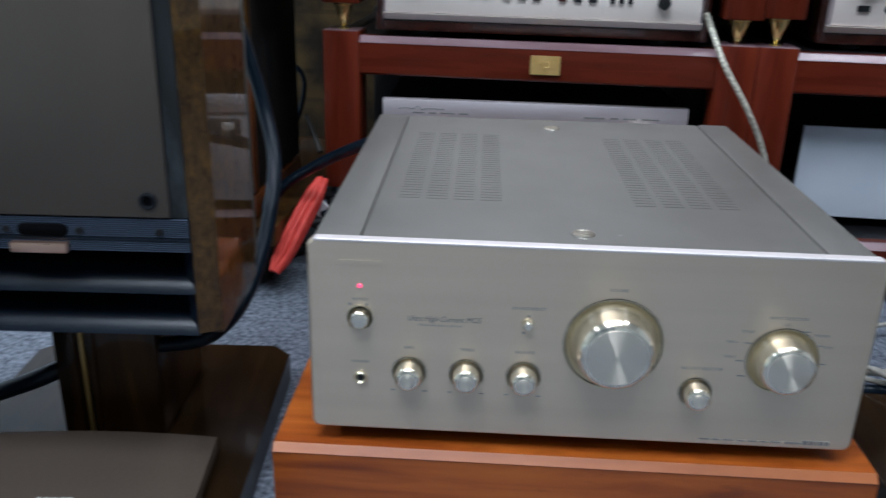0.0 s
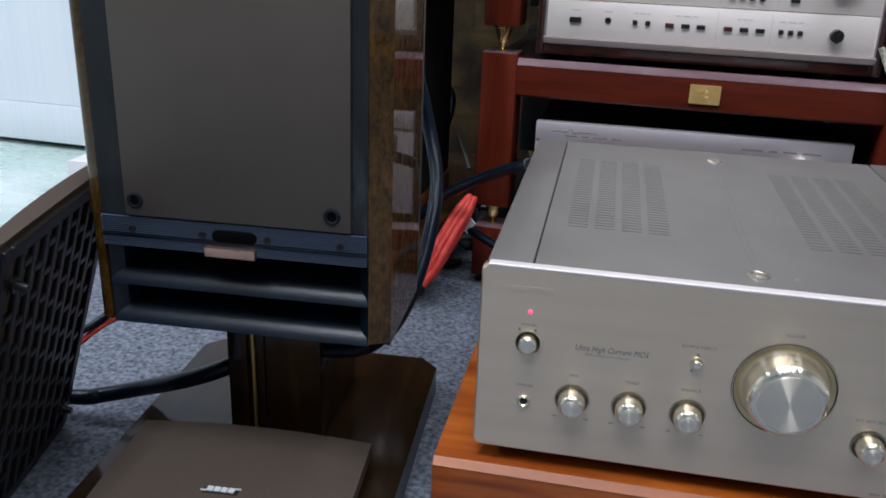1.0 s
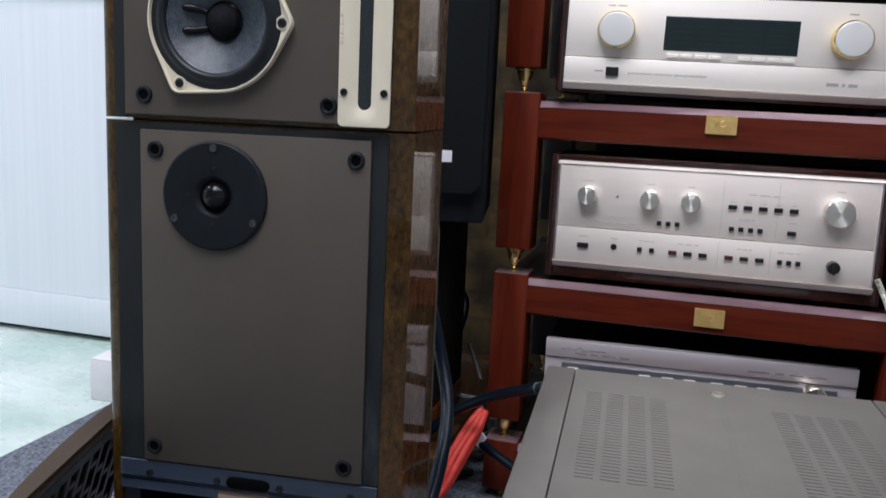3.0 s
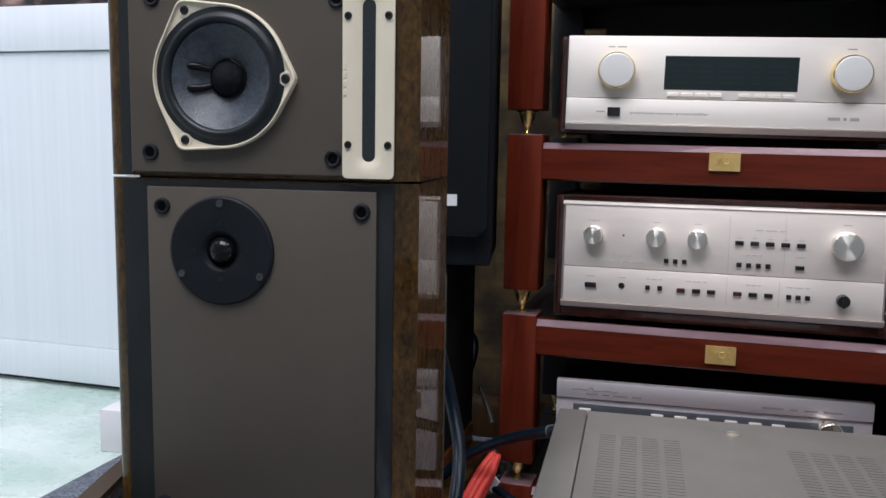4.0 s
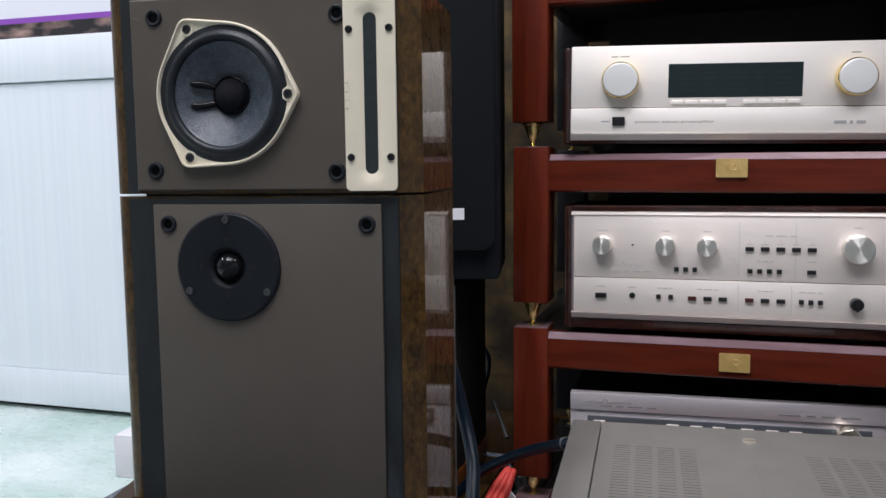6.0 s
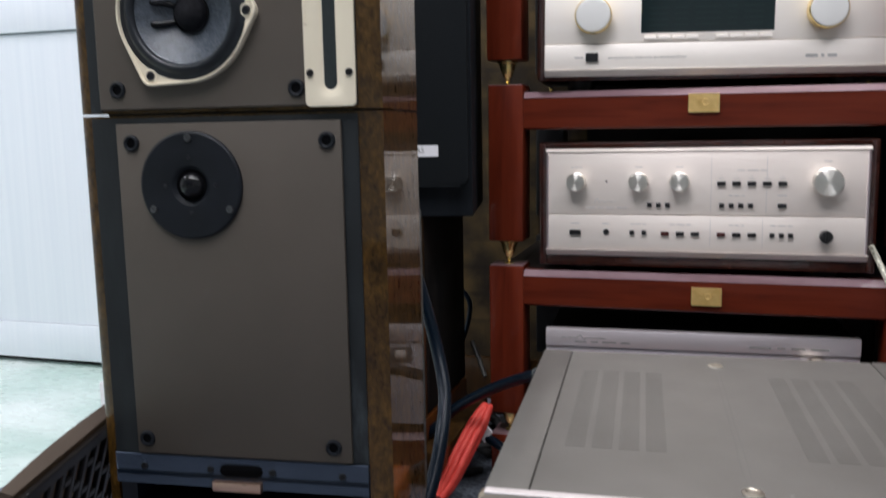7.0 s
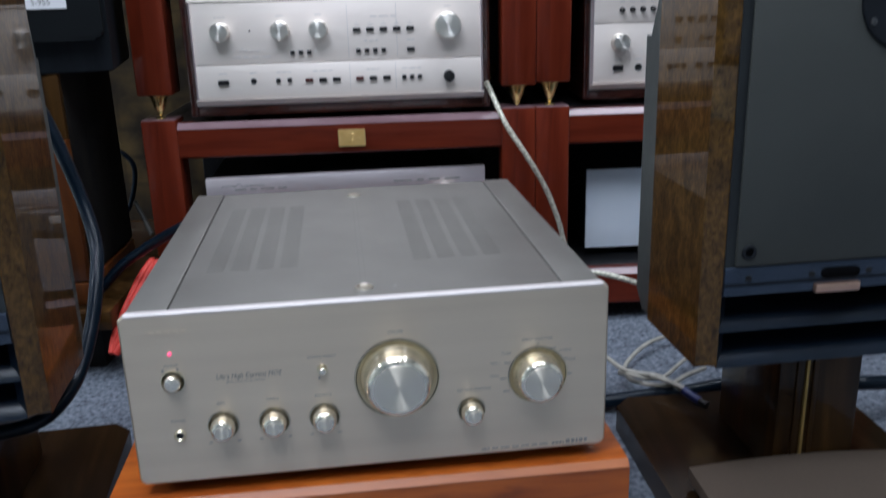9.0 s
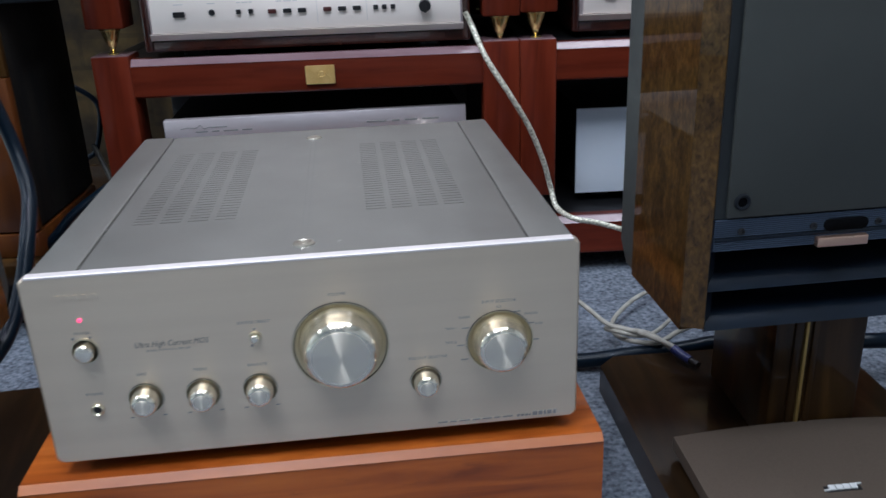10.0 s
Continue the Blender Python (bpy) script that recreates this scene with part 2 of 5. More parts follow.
CONE = textured("coated_paper_cone", (0.040, 0.049, 0.062), (0.078, 0.092, 0.110), 0.27, 0, 160, bump=0.3, bump_scale=950, rough_vary=0.26)
SURROUND = textured("black_rubber_roll", (0.006, 0.008, 0.011), (0.012, 0.015, 0.019), 0.42, 0, 90, bump=0.12, bump_scale=500, spec=0.4)
CAP_CLOTH = textured("matt_dust_cap", (0.006, 0.006, 0.008), (0.013, 0.013, 0.016), 0.85, 0, 300, bump=0.2, bump_scale=900, spec=0.2)
DOME = plain("glossy_dome", (0.006, 0.006, 0.007), 0.1)
DOME.node_tree.nodes["Principled BSDF"].inputs["Specular IOR Level"].default_value = 0.28
RIB = textured("blued_aluminium_rib", (0.038, 0.055, 0.088), (0.060, 0.082, 0.125), 0.42, 0.3, 40, (0.05, 1, 1))
FOAM = textured("dark_foam", (0.012, 0.0185, 0.019), (0.018, 0.026, 0.027), 0.9, 0, 500, bump=0.15, bump_scale=900)
INK = plain("dark_print", (0.16, 0.15, 0.14), 0.6)
INK_GREY = plain("grey_print", (0.24, 0.23, 0.22), 0.6)
INK_SOFT = plain("soft_print", (0.42, 0.40, 0.385), 0.6)
INK_FAINT = plain("faint_print", (0.64, 0.60, 0.585), 0.6)
RED_CAP = plain("dark_red_key", (0.06, 0.012, 0.010), 0.4)
RECESS = plain("dark_recess", (0.0025, 0.0025, 0.003), 0.8)
RECESS.node_tree.nodes["Principled BSDF"].inputs["Specular IOR Level"].default_value = 0.05
SCREW_GREY = plain("blackened_screw", (0.045, 0.045, 0.05), 0.35, 0.7)
SCREW_STEEL = plain("dull_steel_screw", (0.15, 0.15, 0.15), 0.3, 0.9)
PLATED = plain("pale_plated_screw", (0.66, 0.62, 0.53), 0.28, 0.9)
LED = plain("pink_led", (1.0, 0.08, 0.20), 0.3, 0, 1.4)
GLASS_DARK = plain("dark_display_glass", (0.007, 0.017, 0.018), 0.08)
PALE_PANEL = textured("pale_blue_panel", (0.76, 0.83, 0.92), (0.80, 0.86, 0.94), 0.45, 0.0, 12)
PURPLE = plain("purple_print", (0.24, 0.06, 0.40), 0.5)
POSTER_WHITE = plain("white_print", (0.74, 0.75, 0.80), 0.5)
POSTER_DARK = textured("dark_photo_print", (0.012, 0.010, 0.012), (0.40, 0.26, 0.22), 0.4, 0, 12, (1, 1, 2.5), contrast=(0.45, 0.75))
ASH = textured("near_black_tower", (0.006, 0.006, 0.006), (0.014, 0.012, 0.010), 0.6, 0, 40, (1, 1, 0.2), spec=0.2)
BLUE_PLUG = plain("blue_plug", (0.022, 0.030, 0.13), 0.4)
TUBE_GLOW = plain("lit_tube", (0.9, 0.96, 1.0), 0.5, 0, 6.0)



def worn(m, colour, scale, low, high, stretch=(1, 1, 1)):
    """Scattered scuffs of another colour, with a shape of their own, over a material."""
    t = m.node_tree
    p = t.nodes["Principled BSDF"]
    old = p.inputs["Base Color"].links[0].from_socket
    co, mp, n1, n2 = (t.nodes.new(k) for k in ("ShaderNodeTexCoord", "ShaderNodeMapping", "ShaderNodeTexNoise", "ShaderNodeMapRange"))
    mix = t.nodes.new("ShaderNodeMix")
    mix.data_type = "RGBA"
    mp.inputs["Scale"].default_value = stretch
    mp.inputs["Location"].default_value = (3.1, 1.7, 0.4)
    n1.inputs["Scale"].default_value, n1.inputs["Detail"].default_value, n1.inputs["Roughness"].default_value = scale, 8, 0.65
    n2.inputs["From Min"].default_value, n2.inputs["From Max"].default_value = low, high
    t.links.new(co.outputs["Object"], mp.inputs["Vector"])
    t.links.new(mp.outputs[0], n1.inputs["Vector"])
    t.links.new(n1.outputs[0], n2.inputs["Value"])
    t.links.new(n2.outputs[0], mix.inputs[0])
    t.links.new(old, mix.inputs[6])
    mix.inputs[7].default_value = (*colour, 1)
    t.links.new(mix.outputs[2], p.inputs["Base Color"])


MAHOGANY.node_tree.nodes["Principled BSDF"].inputs["Coat Roughness"].default_value = 0.22
for wood in (MAHOGANY, MAHOGANY_POST):
    wood.node_tree.nodes["Principled BSDF"].inputs["Specular IOR Level"].default_value = 0.1
ct = BAFFLE_CLOTH.node_tree         # light comes through the stretched cloth
glow, blend = ct.nodes.new("ShaderNodeBsdfTranslucent"), ct.nodes.new("ShaderNodeMixShader")
glow.inputs[0].default_value, blend.inputs[0].default_value = (0.30, 0.24, 0.19, 1), 0.35
ct.links.new(ct.nodes["Principled BSDF"].outputs[0], blend.inputs[1])
ct.links.new(glow.outputs[0], blend.inputs[2])
ct.links.new(blend.outputs[0], ct.nodes["Material Output"].inputs[0])
worn(DARK_GREY, (0.050, 0.060, 0.066), 22, 0.62, 0.80, (1, 1, 0.35))
worn(BURL, (0.16, 0.086, 0.023), 75, 0.66, 0.81, (1, 1, 0.5))
worn(CHERRY, (0.13, 0.028, 0.006), 45, 0.62, 0.78, (0.2, 1, 1))
worn(BAFFLE, (0.095, 0.082, 0.070), 30, 0.66, 0.85)
worn(LID_PAINT, (0.46, 0.45, 0.43), 45, 0.66, 0.82)


# ---- building blocks ----
def part(name, bm, material, parent=None, label="", at=None, angle=28):
    """One bmesh as one mesh object, under a thing or a part."""
    bmesh.ops.recalc_face_normals(bm, faces=bm.faces[:])
    me = bpy.data.meshes.new(name)
    bm.to_mesh(me)
    bm.free()
    me.polygons.foreach_set("use_smooth", [True] * len(me.polygons))
    me.set_sharp_from_angle(angle=radians(angle))
    me.materials.append(material)
    ob = new(name, me)
    ob.parent = parent
    if at is not None:
        ob.location = at
    if label:
        tagged(ob, label)
    return ob


def clone(ob, at, name=None):
    """The same mesh once more, as a part of the same thing."""
    c = new(name or ob.name.split(".")[0], ob.data)
    c.parent, c.location, c.rotation_euler = ob.parent, at, ob.rotation_euler
    for key in ("label",):
        if key in ob:
            c[key] = ob[key]
    return c


def thing(name, m, label, category, group="", kind=""):
    ob = new(name)
    ob.empty_display_size = 0.05
    ob.matrix_basis = m
    return tagged(ob, label, category, group, kind)


def box(bm, x0, x1, y0, y1, z0, z1, bevel=0.0, seg=2):
    r = bmesh.ops.create_cube(bm, size=1.0)
    vs = r["verts"]
    for v in vs:
        v.co = Vector((x0 if v.co.x < 0 else x1, y0 if v.co.y < 0 else y1, z0 if v.co.z < 0 else z1))
    if bevel:
        es = list({e for v in vs for e in v.link_edges})
        bmesh.ops.bevel(bm, geom=es, offset=bevel, segments=seg, profile=0.5, affect="EDGES")
    return bm


def B(x0, x1, y0, y1, z0, z1, bevel=0.0, seg=2):
    return box(bmesh.new(), x0, x1, y0, y1, z0, z1, bevel, seg)


def prism(bm, pts, lo, hi, axis="y", bevel=0.0):
    """A polygon drawn in the two other axes, pulled out along axis."""
    def put(p, h):
        return Vector((p[0], h, p[1])) if axis == "y" else (Vector((p[0], p[1], h)) if axis == "z" else Vector((h, p[0], p[1])))
    a = [bm.verts.new(put(p, lo)) for p in pts]
    b = [bm.verts.new(put(p, hi)) for p in pts]
    f0, f1 = bm.faces.new(a), bm.faces.new(b)
    n = len(pts)
    for i in range(n):
        bm.faces.new((a[i], a[(i + 1) % n], b[(i + 1) % n], b[i]))
    if bevel:
        bmesh.ops.bevel(bm, geom=list(f0.edges), offset=bevel, segments=2, profile=0.5, affect="EDGES")
    return bm


def holed(bm, outer, holes, y0, y1, edge=0.0014, seg=40):
    """An upright panel with round holes; outer in x and z, its front at y0 with a small rounded rim."""
    cx, cz = sum(p[0] for p in outer) / len(outer), sum(p[1] for p in outer) / len(outer)
    w, h = max(p[0] for p in outer) - cx, max(p[1] for p in outer) - cz
    inner = [(cx + (x - cx) * (1 - edge / w), cz + (z - cz) * (1 - edge / h)) for x, z in outer]
    rings = [[(x + r * math.cos(2 * math.pi * k / seg), z + r * math.sin(2 * math.pi * k / seg)) for k in range(seg)] for x, z, r in holes]
    def ring(pts, y):
        vs = [bm.verts.new((x, y, z)) for x, z in pts]
        return vs, [bm.edges.new((vs[i], vs[(i + 1) % len(vs)])) for i in range(len(vs))]
    def join(a, b):
        for i in range(len(a)):
            bm.faces.new((a[i], a[(i + 1) % len(a)], b[(i + 1) % len(a)], b[i]))
    f_out, e1 = ring(inner, y0)
    b_out, e2 = ring(outer, y1)
    m_out, e3 = ring(outer, y0 + edge)
    fr, bk = [f_out], [b_out]
    ef, eb = list(e1), list(e2)
    for pts in rings:
        v, e = ring(pts, y0)
        fr.append(v)
        ef += e
        v, e = ring(pts, y1)
        bk.append(v)
        eb += e
    bmesh.ops.triangle_fill(bm, use_beauty=True, use_dissolve=False, edges=ef)
    bmesh.ops.triangle_fill(bm, use_beauty=True, use_dissolve=False, edges=eb)
    join(f_out, m_out)
    join(m_out, b_out)
    for a, b in zip(fr[1:], bk[1:]):
        join(a, b)
    return bm


def rrect(cx, cz, w, h, r, n=5):
    pts = []
    for k, (sx, sz) in enumerate(((1, 1), (-1, 1), (-1, -1), (1, -1))):
        for i in range(n + 1):
            a = math.pi / 2 * (k + i / n)
            pts.append((cx + sx * (w / 2 - r) + r * math.cos(a), cz + sz * (h / 2 - r) + r * math.sin(a)))
    return pts


def lathe(bm, prof, seg=32, centre=(0, 0, 0), axis="y"):
    """Turns (radius, height) pairs round an axis; heights run along it."""
    c = Vector(centre)
    rings = []
    for r, h in prof:
        ring = []
        for i in range(seg if r > 1e-6 else 1):
            a = 2 * math.pi * i / seg
            u, v = r * math.cos(a), r * math.sin(a)
            ring.append(bm.verts.new(c + (Vector((u, h, v)) if axis == "y" else Vector((u, v, h)))))
        rings.append(ring)
    for p, q in zip(rings, rings[1:]):
        for i in range(seg):
            j = (i + 1) % seg
            if len(p) == 1 and len(q) == 1:
                continue
            if len(p) == 1:
                bm.faces.new((p[0], q[i], q[j]))
            elif len(q) == 1:
                bm.faces.new((p[i], p[j], q[0]))
            else:
                bm.faces.new((p[i], p[j], q[j], q[i]))
    return bm


def L(prof, seg=32, centre=(0, 0, 0), axis="y"):
    return lathe(bmesh.new(), prof, seg, centre, axis)


def glide(pts, n=10):
    """A smooth line through the points."""
    p = [Vector(q) for q in pts]
    p = [2 * p[0] - p[1]] + p + [2 * p[-1] - p[-2]]
    out = []
    for i in range(1, len(p) - 2):
        for k in range(n):
            t = k / n
            a, b, c, d = p[i - 1:i + 3]
            out.append(0.5 * ((2 * b) + (c - a) * t + (2 * a - 5 * b + 4 * c - d) * t * t + (3 * b - a - 3 * c + d) * t ** 3))
    return out + [p[-2]]


def tube(bm, pts, r, seg=10, n=10, flat=1.0):
    line = glide(pts, n)
    rings, side = [], None
    for i, q in enumerate(line):
        d = (line[min(i + 1, len(line) - 1)] - line[max(i - 1, 0)]).normalized()
        side = (d.orthogonal() if side is None else side - d * side.dot(d)).normalized()
        up = d.cross(side)
        rings.append([bm.verts.new(q + (side * math.cos(a) * r + up * math.sin(a) * r * flat)) for a in (2 * math.pi * k / seg for k in range(seg))])
    for p, q in zip(rings, rings[1:]):
        for i in range(seg):
            bm.faces.new((p[i], p[(i + 1) % seg], q[(i + 1) % seg], q[i]))
    bm.faces.new(rings[0])
    bm.faces.new(rings[-1])
    return bm


def text_part(body, height, material, parent, at, name="lettering", width=None, slant=0.0):
    """Raised lettering that faces -y, its middle at the given place."""
    cu = bpy.data.curves.new("text", "FONT")
    cu.body, cu.size, cu.align_x, cu.align_y, cu.extrude = body, 1.0, "CENTER", "CENTER", 0.0
    cu.resolution_u, cu.shear = 2, slant
    tmp = new("text", cu)
    bpy.context.view_layer.update()
    me = bpy.data.meshes.new_from_object(tmp.evaluated_get(bpy.context.evaluated_depsgraph_get()))
    bpy.data.objects.remove(tmp)
    xs = [v.co.x for v in me.vertices]
    wide = max(xs) - min(xs)
    sx = width / wide if width else height
    me.transform(Matrix(((sx, 0, 0, 0), (0, 0, -0.0004, 0), (0, height, 0, 0), (0, 0, 0, 1))))
    me.materials.clear()
    me.materials.append(material)
    ob = new(name, me)
    ob.parent, ob.location = parent, at
    return ob


def bars(bm, x0, x1, y, z, h, words):
    """A line of print too small to read, as bars; words are shares of the width."""
    total = sum(words) + 0.35 * (len(words) - 1)
    x = x0
    for w in words:
        d = (x1 - x0) * w / total
        box(bm, x, x + d, y - 0.0004, y + 0.0002, z - h / 2, z + h / 2)
        x += d * 1.0 + (x1 - x0) * 0.35 / total
    return bm


# ---- the room ----
X0, X1, Y0, Y1, H = ROOM
tagged(part("floor", B(X0, X1, Y0, Y1, -0.1, 0.0), VINYL), "pale green marbled vinyl floor", "floor", kind="structure")
tagged(part("carpet", B(-1.036, X1, -1.6, Y1, 0.0005, 0.008, 0.002), CARPET), "mottled grey loop-pile carpet on the vinyl", "carpet", kind="structure")
tagged(part("wall_north", B(X0 - 0.12, X1 + 0.12, Y1, Y1 + 0.12, -0.1, H + 0.1), WALL), "olive brown mottled papered wall", "wall", kind="structure")
tagged(part("wall_return", B(-0.62, X1, 1.985, Y1 - 0.002, 0.0, H - 0.001), WALL), "olive brown stone-patterned papered wall behind the racks", "wall", kind="structure")
tagged(part("baseboard", B(-0.615, X1 - 0.01, 1.973, 1.985, 0.008, 0.10, 0.002), WALNUT), "dark brown wooden baseboard", "baseboard", kind="structure")
WX0, WX1, WZ0, WZ1 = -2.6, 0.7, 0.12, 2.35      # unseen shop window, added to brighten reflections in the metal fronts
bm = bmesh.new()
for x0, x1, z0, z1 in ((X0 - 0.12, WX0, -0.1, H + 0.1), (WX1, X1 + 0.12, -0.1, H + 0.1), (WX0, WX1, -0.1, WZ0), (WX0, WX1, WZ1, H + 0.1)):
    box(bm, x0, x1, Y0 - 0.12, Y0, z0, z1)
tagged(part("wall_south", bm, WALL_PALE), "pale painted wall around the added shop window", "wall", kind="structure")
window = thing("unseen_window", pose(0, Y0 - 0.06, 0), "added unseen shop window with dark metal bars and clear panes", "window", kind="structure")
bm = bmesh.new()
for z0, z1 in ((WZ0, WZ0 + 0.05), (WZ1 - 0.05, WZ1)):
    box(bm, WX0, WX1, -0.03, 0.03, z0, z1)
for k in range(4):
    x = WX0 + (WX1 - WX0 - 0.05) * k / 3
    box(bm, x, x + 0.05, -0.03, 0.03, WZ0 + 0.05, WZ1 - 0.05)
part("window_frame", bm, DARK_GREY, window)
glass, gt, gp = nodes_of("clear_glass")
gp.inputs["Transmission Weight"].default_value, gp.inputs["Roughness"].default_value, gp.inputs["IOR"].default_value = 1.0, 0.0, 1.45
for k in range(3):
    x = WX0 + 0.05 + (WX1 - WX0 - 0.05) * k / 3
    pane = part("pane", B(x, x + (WX1 - WX0 - 0.2) / 3, -0.004, 0.004, WZ0 + 0.05, WZ1 - 0.05), glass, window)
    pane.visible_shadow = False
# Unseen street, pale so that it throws sunlight in through the window.
tagged(part("ground", B(-60, 60, -80, Y0 - 0.13, -0.3, -0.12), textured("street_paving", (0.42, 0.42, 0.41), (0.52, 0.51, 0.50), 0.8, 0, 2)), "added grey paved street outside the unseen window", "ground", kind="structure")
tagged(part("wall_west", B(X0 - 0.12, X0, Y0, Y1, -0.1, H + 0.1), WALL_PALE), "plain pale painted wall", "wall", kind="structure")
tagged(part("wall_east", B(X1, X1 + 0.12, Y0, Y1, -0.1, H + 0.1), WALL_PALE), "plain pale painted wall", "wall", kind="structure")
tagged(part("ceiling", B(X0 - 0.12, X1 + 0.12, Y0 - 0.12, Y1 + 0.12, H, H + 0.1), CEILING), "plain white ceiling", "ceiling", kind="structure")


# Fixture for an unseen tube, whether from the row or added as fill.
def ceiling_light(x, y, turn):
    t = thing("ceiling_light", pose(x, y, H, 0, 0, turn), "slim white ceiling tube lamp, lit, unseen", "lamp", "ceiling tube lamps")
    part("housing", B(-0.045, 0.045, -0.62, 0.62, -0.045, -0.002, 0.006), CEILING, t)
    part("tube", L([(0, -0.59), (0.013, -0.59), (0.013, 0.59), (0, 0.59)], 12, (0, 0, -0.064)), TUBE_GLOW, t)
    return t


for lx, ly, turn, watts, tint in LAMPS:
    ceiling_light(lx, ly, turn)


# ---- white counter behind, with its poster board and the box on the floor ----
def counter():
    t = thing("counter", pose(-1.9, 2.0, 0), "white woodgrain laminate shop counter on the vinyl floor", "counter")
    part("panel", B(-1.3, 1.05, 0.004, 0.5, 0.112, 0.850), WHITE_LAMINATE, t)
    part("skirting", B(-1.3, 1.05, -0.001, 0.5, 0.016, 0.1105, 0.001), WHITE_LAMINATE, t)
    part("top_rail", B(-1.3, 1.05, -0.006, 0.5, 0.853, 0.962, 0.002), WHITE_LAMINATE, t)
    part("foot", B(-1.28, 1.03, 0.03, 0.48, 0.0, 0.018), BLACK, t)
    return t


counter()
board = thing("poster_board", pose(-1.9, 2.03, 0.962), "printed poster board with a purple band and dark photo strip", "poster")
part("backing", B(-1.25, 1.0, 0.0, 0.02, 0.0, 0.5), POSTER_WHITE, board)
part("photo_strip", B(-1.25, 1.0, -0.003, 0.0, 0.0, 0.042), POSTER_DARK, board)
part("purple_band", B(-1.25, 1.0, -0.003, 0.0, 0.042, 0.056), PURPLE, board)
part("print_block", B(0.02, 0.06, -0.003, 0.0, 0.088, 0.11), plain("blue_print", (0.05, 0.05, 0.35), 0.5), board)
carton = thing("carton", pose(-1.1, 1.645, 0, 0, 0, 3), "small plain white cardboard box on the vinyl floor", "box")
part("body", B(0.0, 0.22, 0.0, 0.2, 0.0, 0.086, 0.002), WHITE_CARD, carton)
part("flap", B(0.001, 0.219, 0.001, 0.199, 0.086, 0.0885, 0.0008), WHITE_CARD, carton)


# ---- mahogany stacking racks ----
POST, RACK_W, RACK_D, RACK_Y = 0.0545, 0.621, 0.44, 1.505


def spike(parent, x, y, z, h):
    """A brass cone foot with its point down on a small disc."""
    part("spike", L([(0, h), (0.0158, h), (0.0162, h - 0.0012), (0.0158, h - 0.003), (0.0135, h - 0.0045), (0.0092, h * 0.50), (0.0052, h * 0.30), (0.0044, h * 0.29), (0.0046, h * 0.24), (0.0012, 0.0022), (0, 0.002)], 24, axis="z"), BRASS, parent, at=(x, y, z))
    part("spike_disc", L([(0, 0.0024), (0.007, 0.0024), (0.0085, 0.0012), (0.0085, 0), (0, 0)], 20, axis="z"), BRASS, parent, at=(x, y, z))


def rack_tier(x, z_foot, z_low, z_top, badge=None, beam=0.056, drop=0.006, tip=0.0, up=0.56):
    """One stacking tier: four posts on spikes, apron beams and a shelf at the top."""
    t = thing("rack_tier", pose(x, RACK_Y, z_foot, 0, tip, 0), "red mahogany stacking rack tier with brass spike feet", "rack", "rack tiers")
    w, d, lo, hi = RACK_W, RACK_D, z_low - z_foot, z_top - z_foot
    post = part("post", B(0, POST, 0, POST, lo, hi, 0.0025), MAHOGANY_POST, t)
    clone(post, (w - POST, 0, 0))
    cap = part("post_top", B(0.0012, POST - 0.0012, 0.0012, POST - 0.0012, hi - 0.0004, hi + 0.0007, 0.0003, 1), EDGE_SHEEN, t, "end of the post, pale with painted ceiling sheen")
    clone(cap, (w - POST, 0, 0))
    # Rear posts, rear beam, rails and shelf: the rack's inner shade painted as black.
    rear = part("rear_post", B(0, POST, 0, POST, lo, hi, 0.0025), BLACK, t, "rear post, black with painted shade", at=(0, d - POST, 0))
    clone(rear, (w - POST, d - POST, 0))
    b0, b1 = hi - drop - beam, hi - drop
    part("front_beam", prism(bmesh.new(), [(0.003, b0 + 0.003), (0.006, b0), (0.03, b0), (0.03, b1 - 0.0005), (0.0142, b1 - 0.0005), (0.0142, b1 - 0.0070), (0.0058, b1 - 0.0100), (0.003, b1 - 0.0105)], POST, w - POST, "x"), MAHOGANY, t)
    part("edge_moulding", prism(bmesh.new(), [(0.0025, b1 - 0.0095), (0.0036, b1 - 0.0088), (0.0100, b1 - 0.0012), (0.0112, b1 - 0.0004), (0.0145, b1 - 0.0001), (0.0145, b1 - 0.006), (0.006, b1 - 0.0095)], POST, w - POST, "x"), EDGE_SHEEN, t, "upper edge of the beam, pale with painted ceiling sheen")
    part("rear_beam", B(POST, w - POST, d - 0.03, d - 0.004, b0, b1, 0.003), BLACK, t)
    side = part("side_beam", B(0.01, 0.036, POST, d - POST, b1 - 0.024, b1, 0.003), BLACK, t, "side rail, black with painted shade")
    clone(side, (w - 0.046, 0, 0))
    part("shelf", B(0.036, w - 0.036, 0.03, d - 0.03, b1 - 0.02, b1 - 0.0006), BLACK, t, "shelf board, black with painted shade")
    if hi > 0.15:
        # Added dark board in place of the shade behind the shelf.
        part("back_panel", B(POST + 0.045, w - POST, d - 0.05, d - 0.044, -0.003, b1 - 0.021), BLACK, t, "added matt black board that keeps the rack's inside dark")
    for px, py in ((0.0265, 0.0265), (w - 0.0265, 0.0265), (0.0265, d - 0.0265), (w - 0.0265, d - 0.0265)):
        spike(t, px, py, 0.0, lo)
    if badge:
        plate = part("emblem", prism(bmesh.new(), rrect(badge - x, b0 + beam * up, 0.0425, 0.0265, 0.001, 2), -0.001, 0.0032, "y"), GOLD_PLATE, t, "small gold emblem plate")
        bm = bmesh.new()
        cx, cz = badge - x, b0 + beam * up
        for k, (dx, a) in enumerate(((-0.012, 0), (-0.007, 35), (-0.007, -35), (0.009, 38), (0.009, -38))):
            q = bmesh.new()
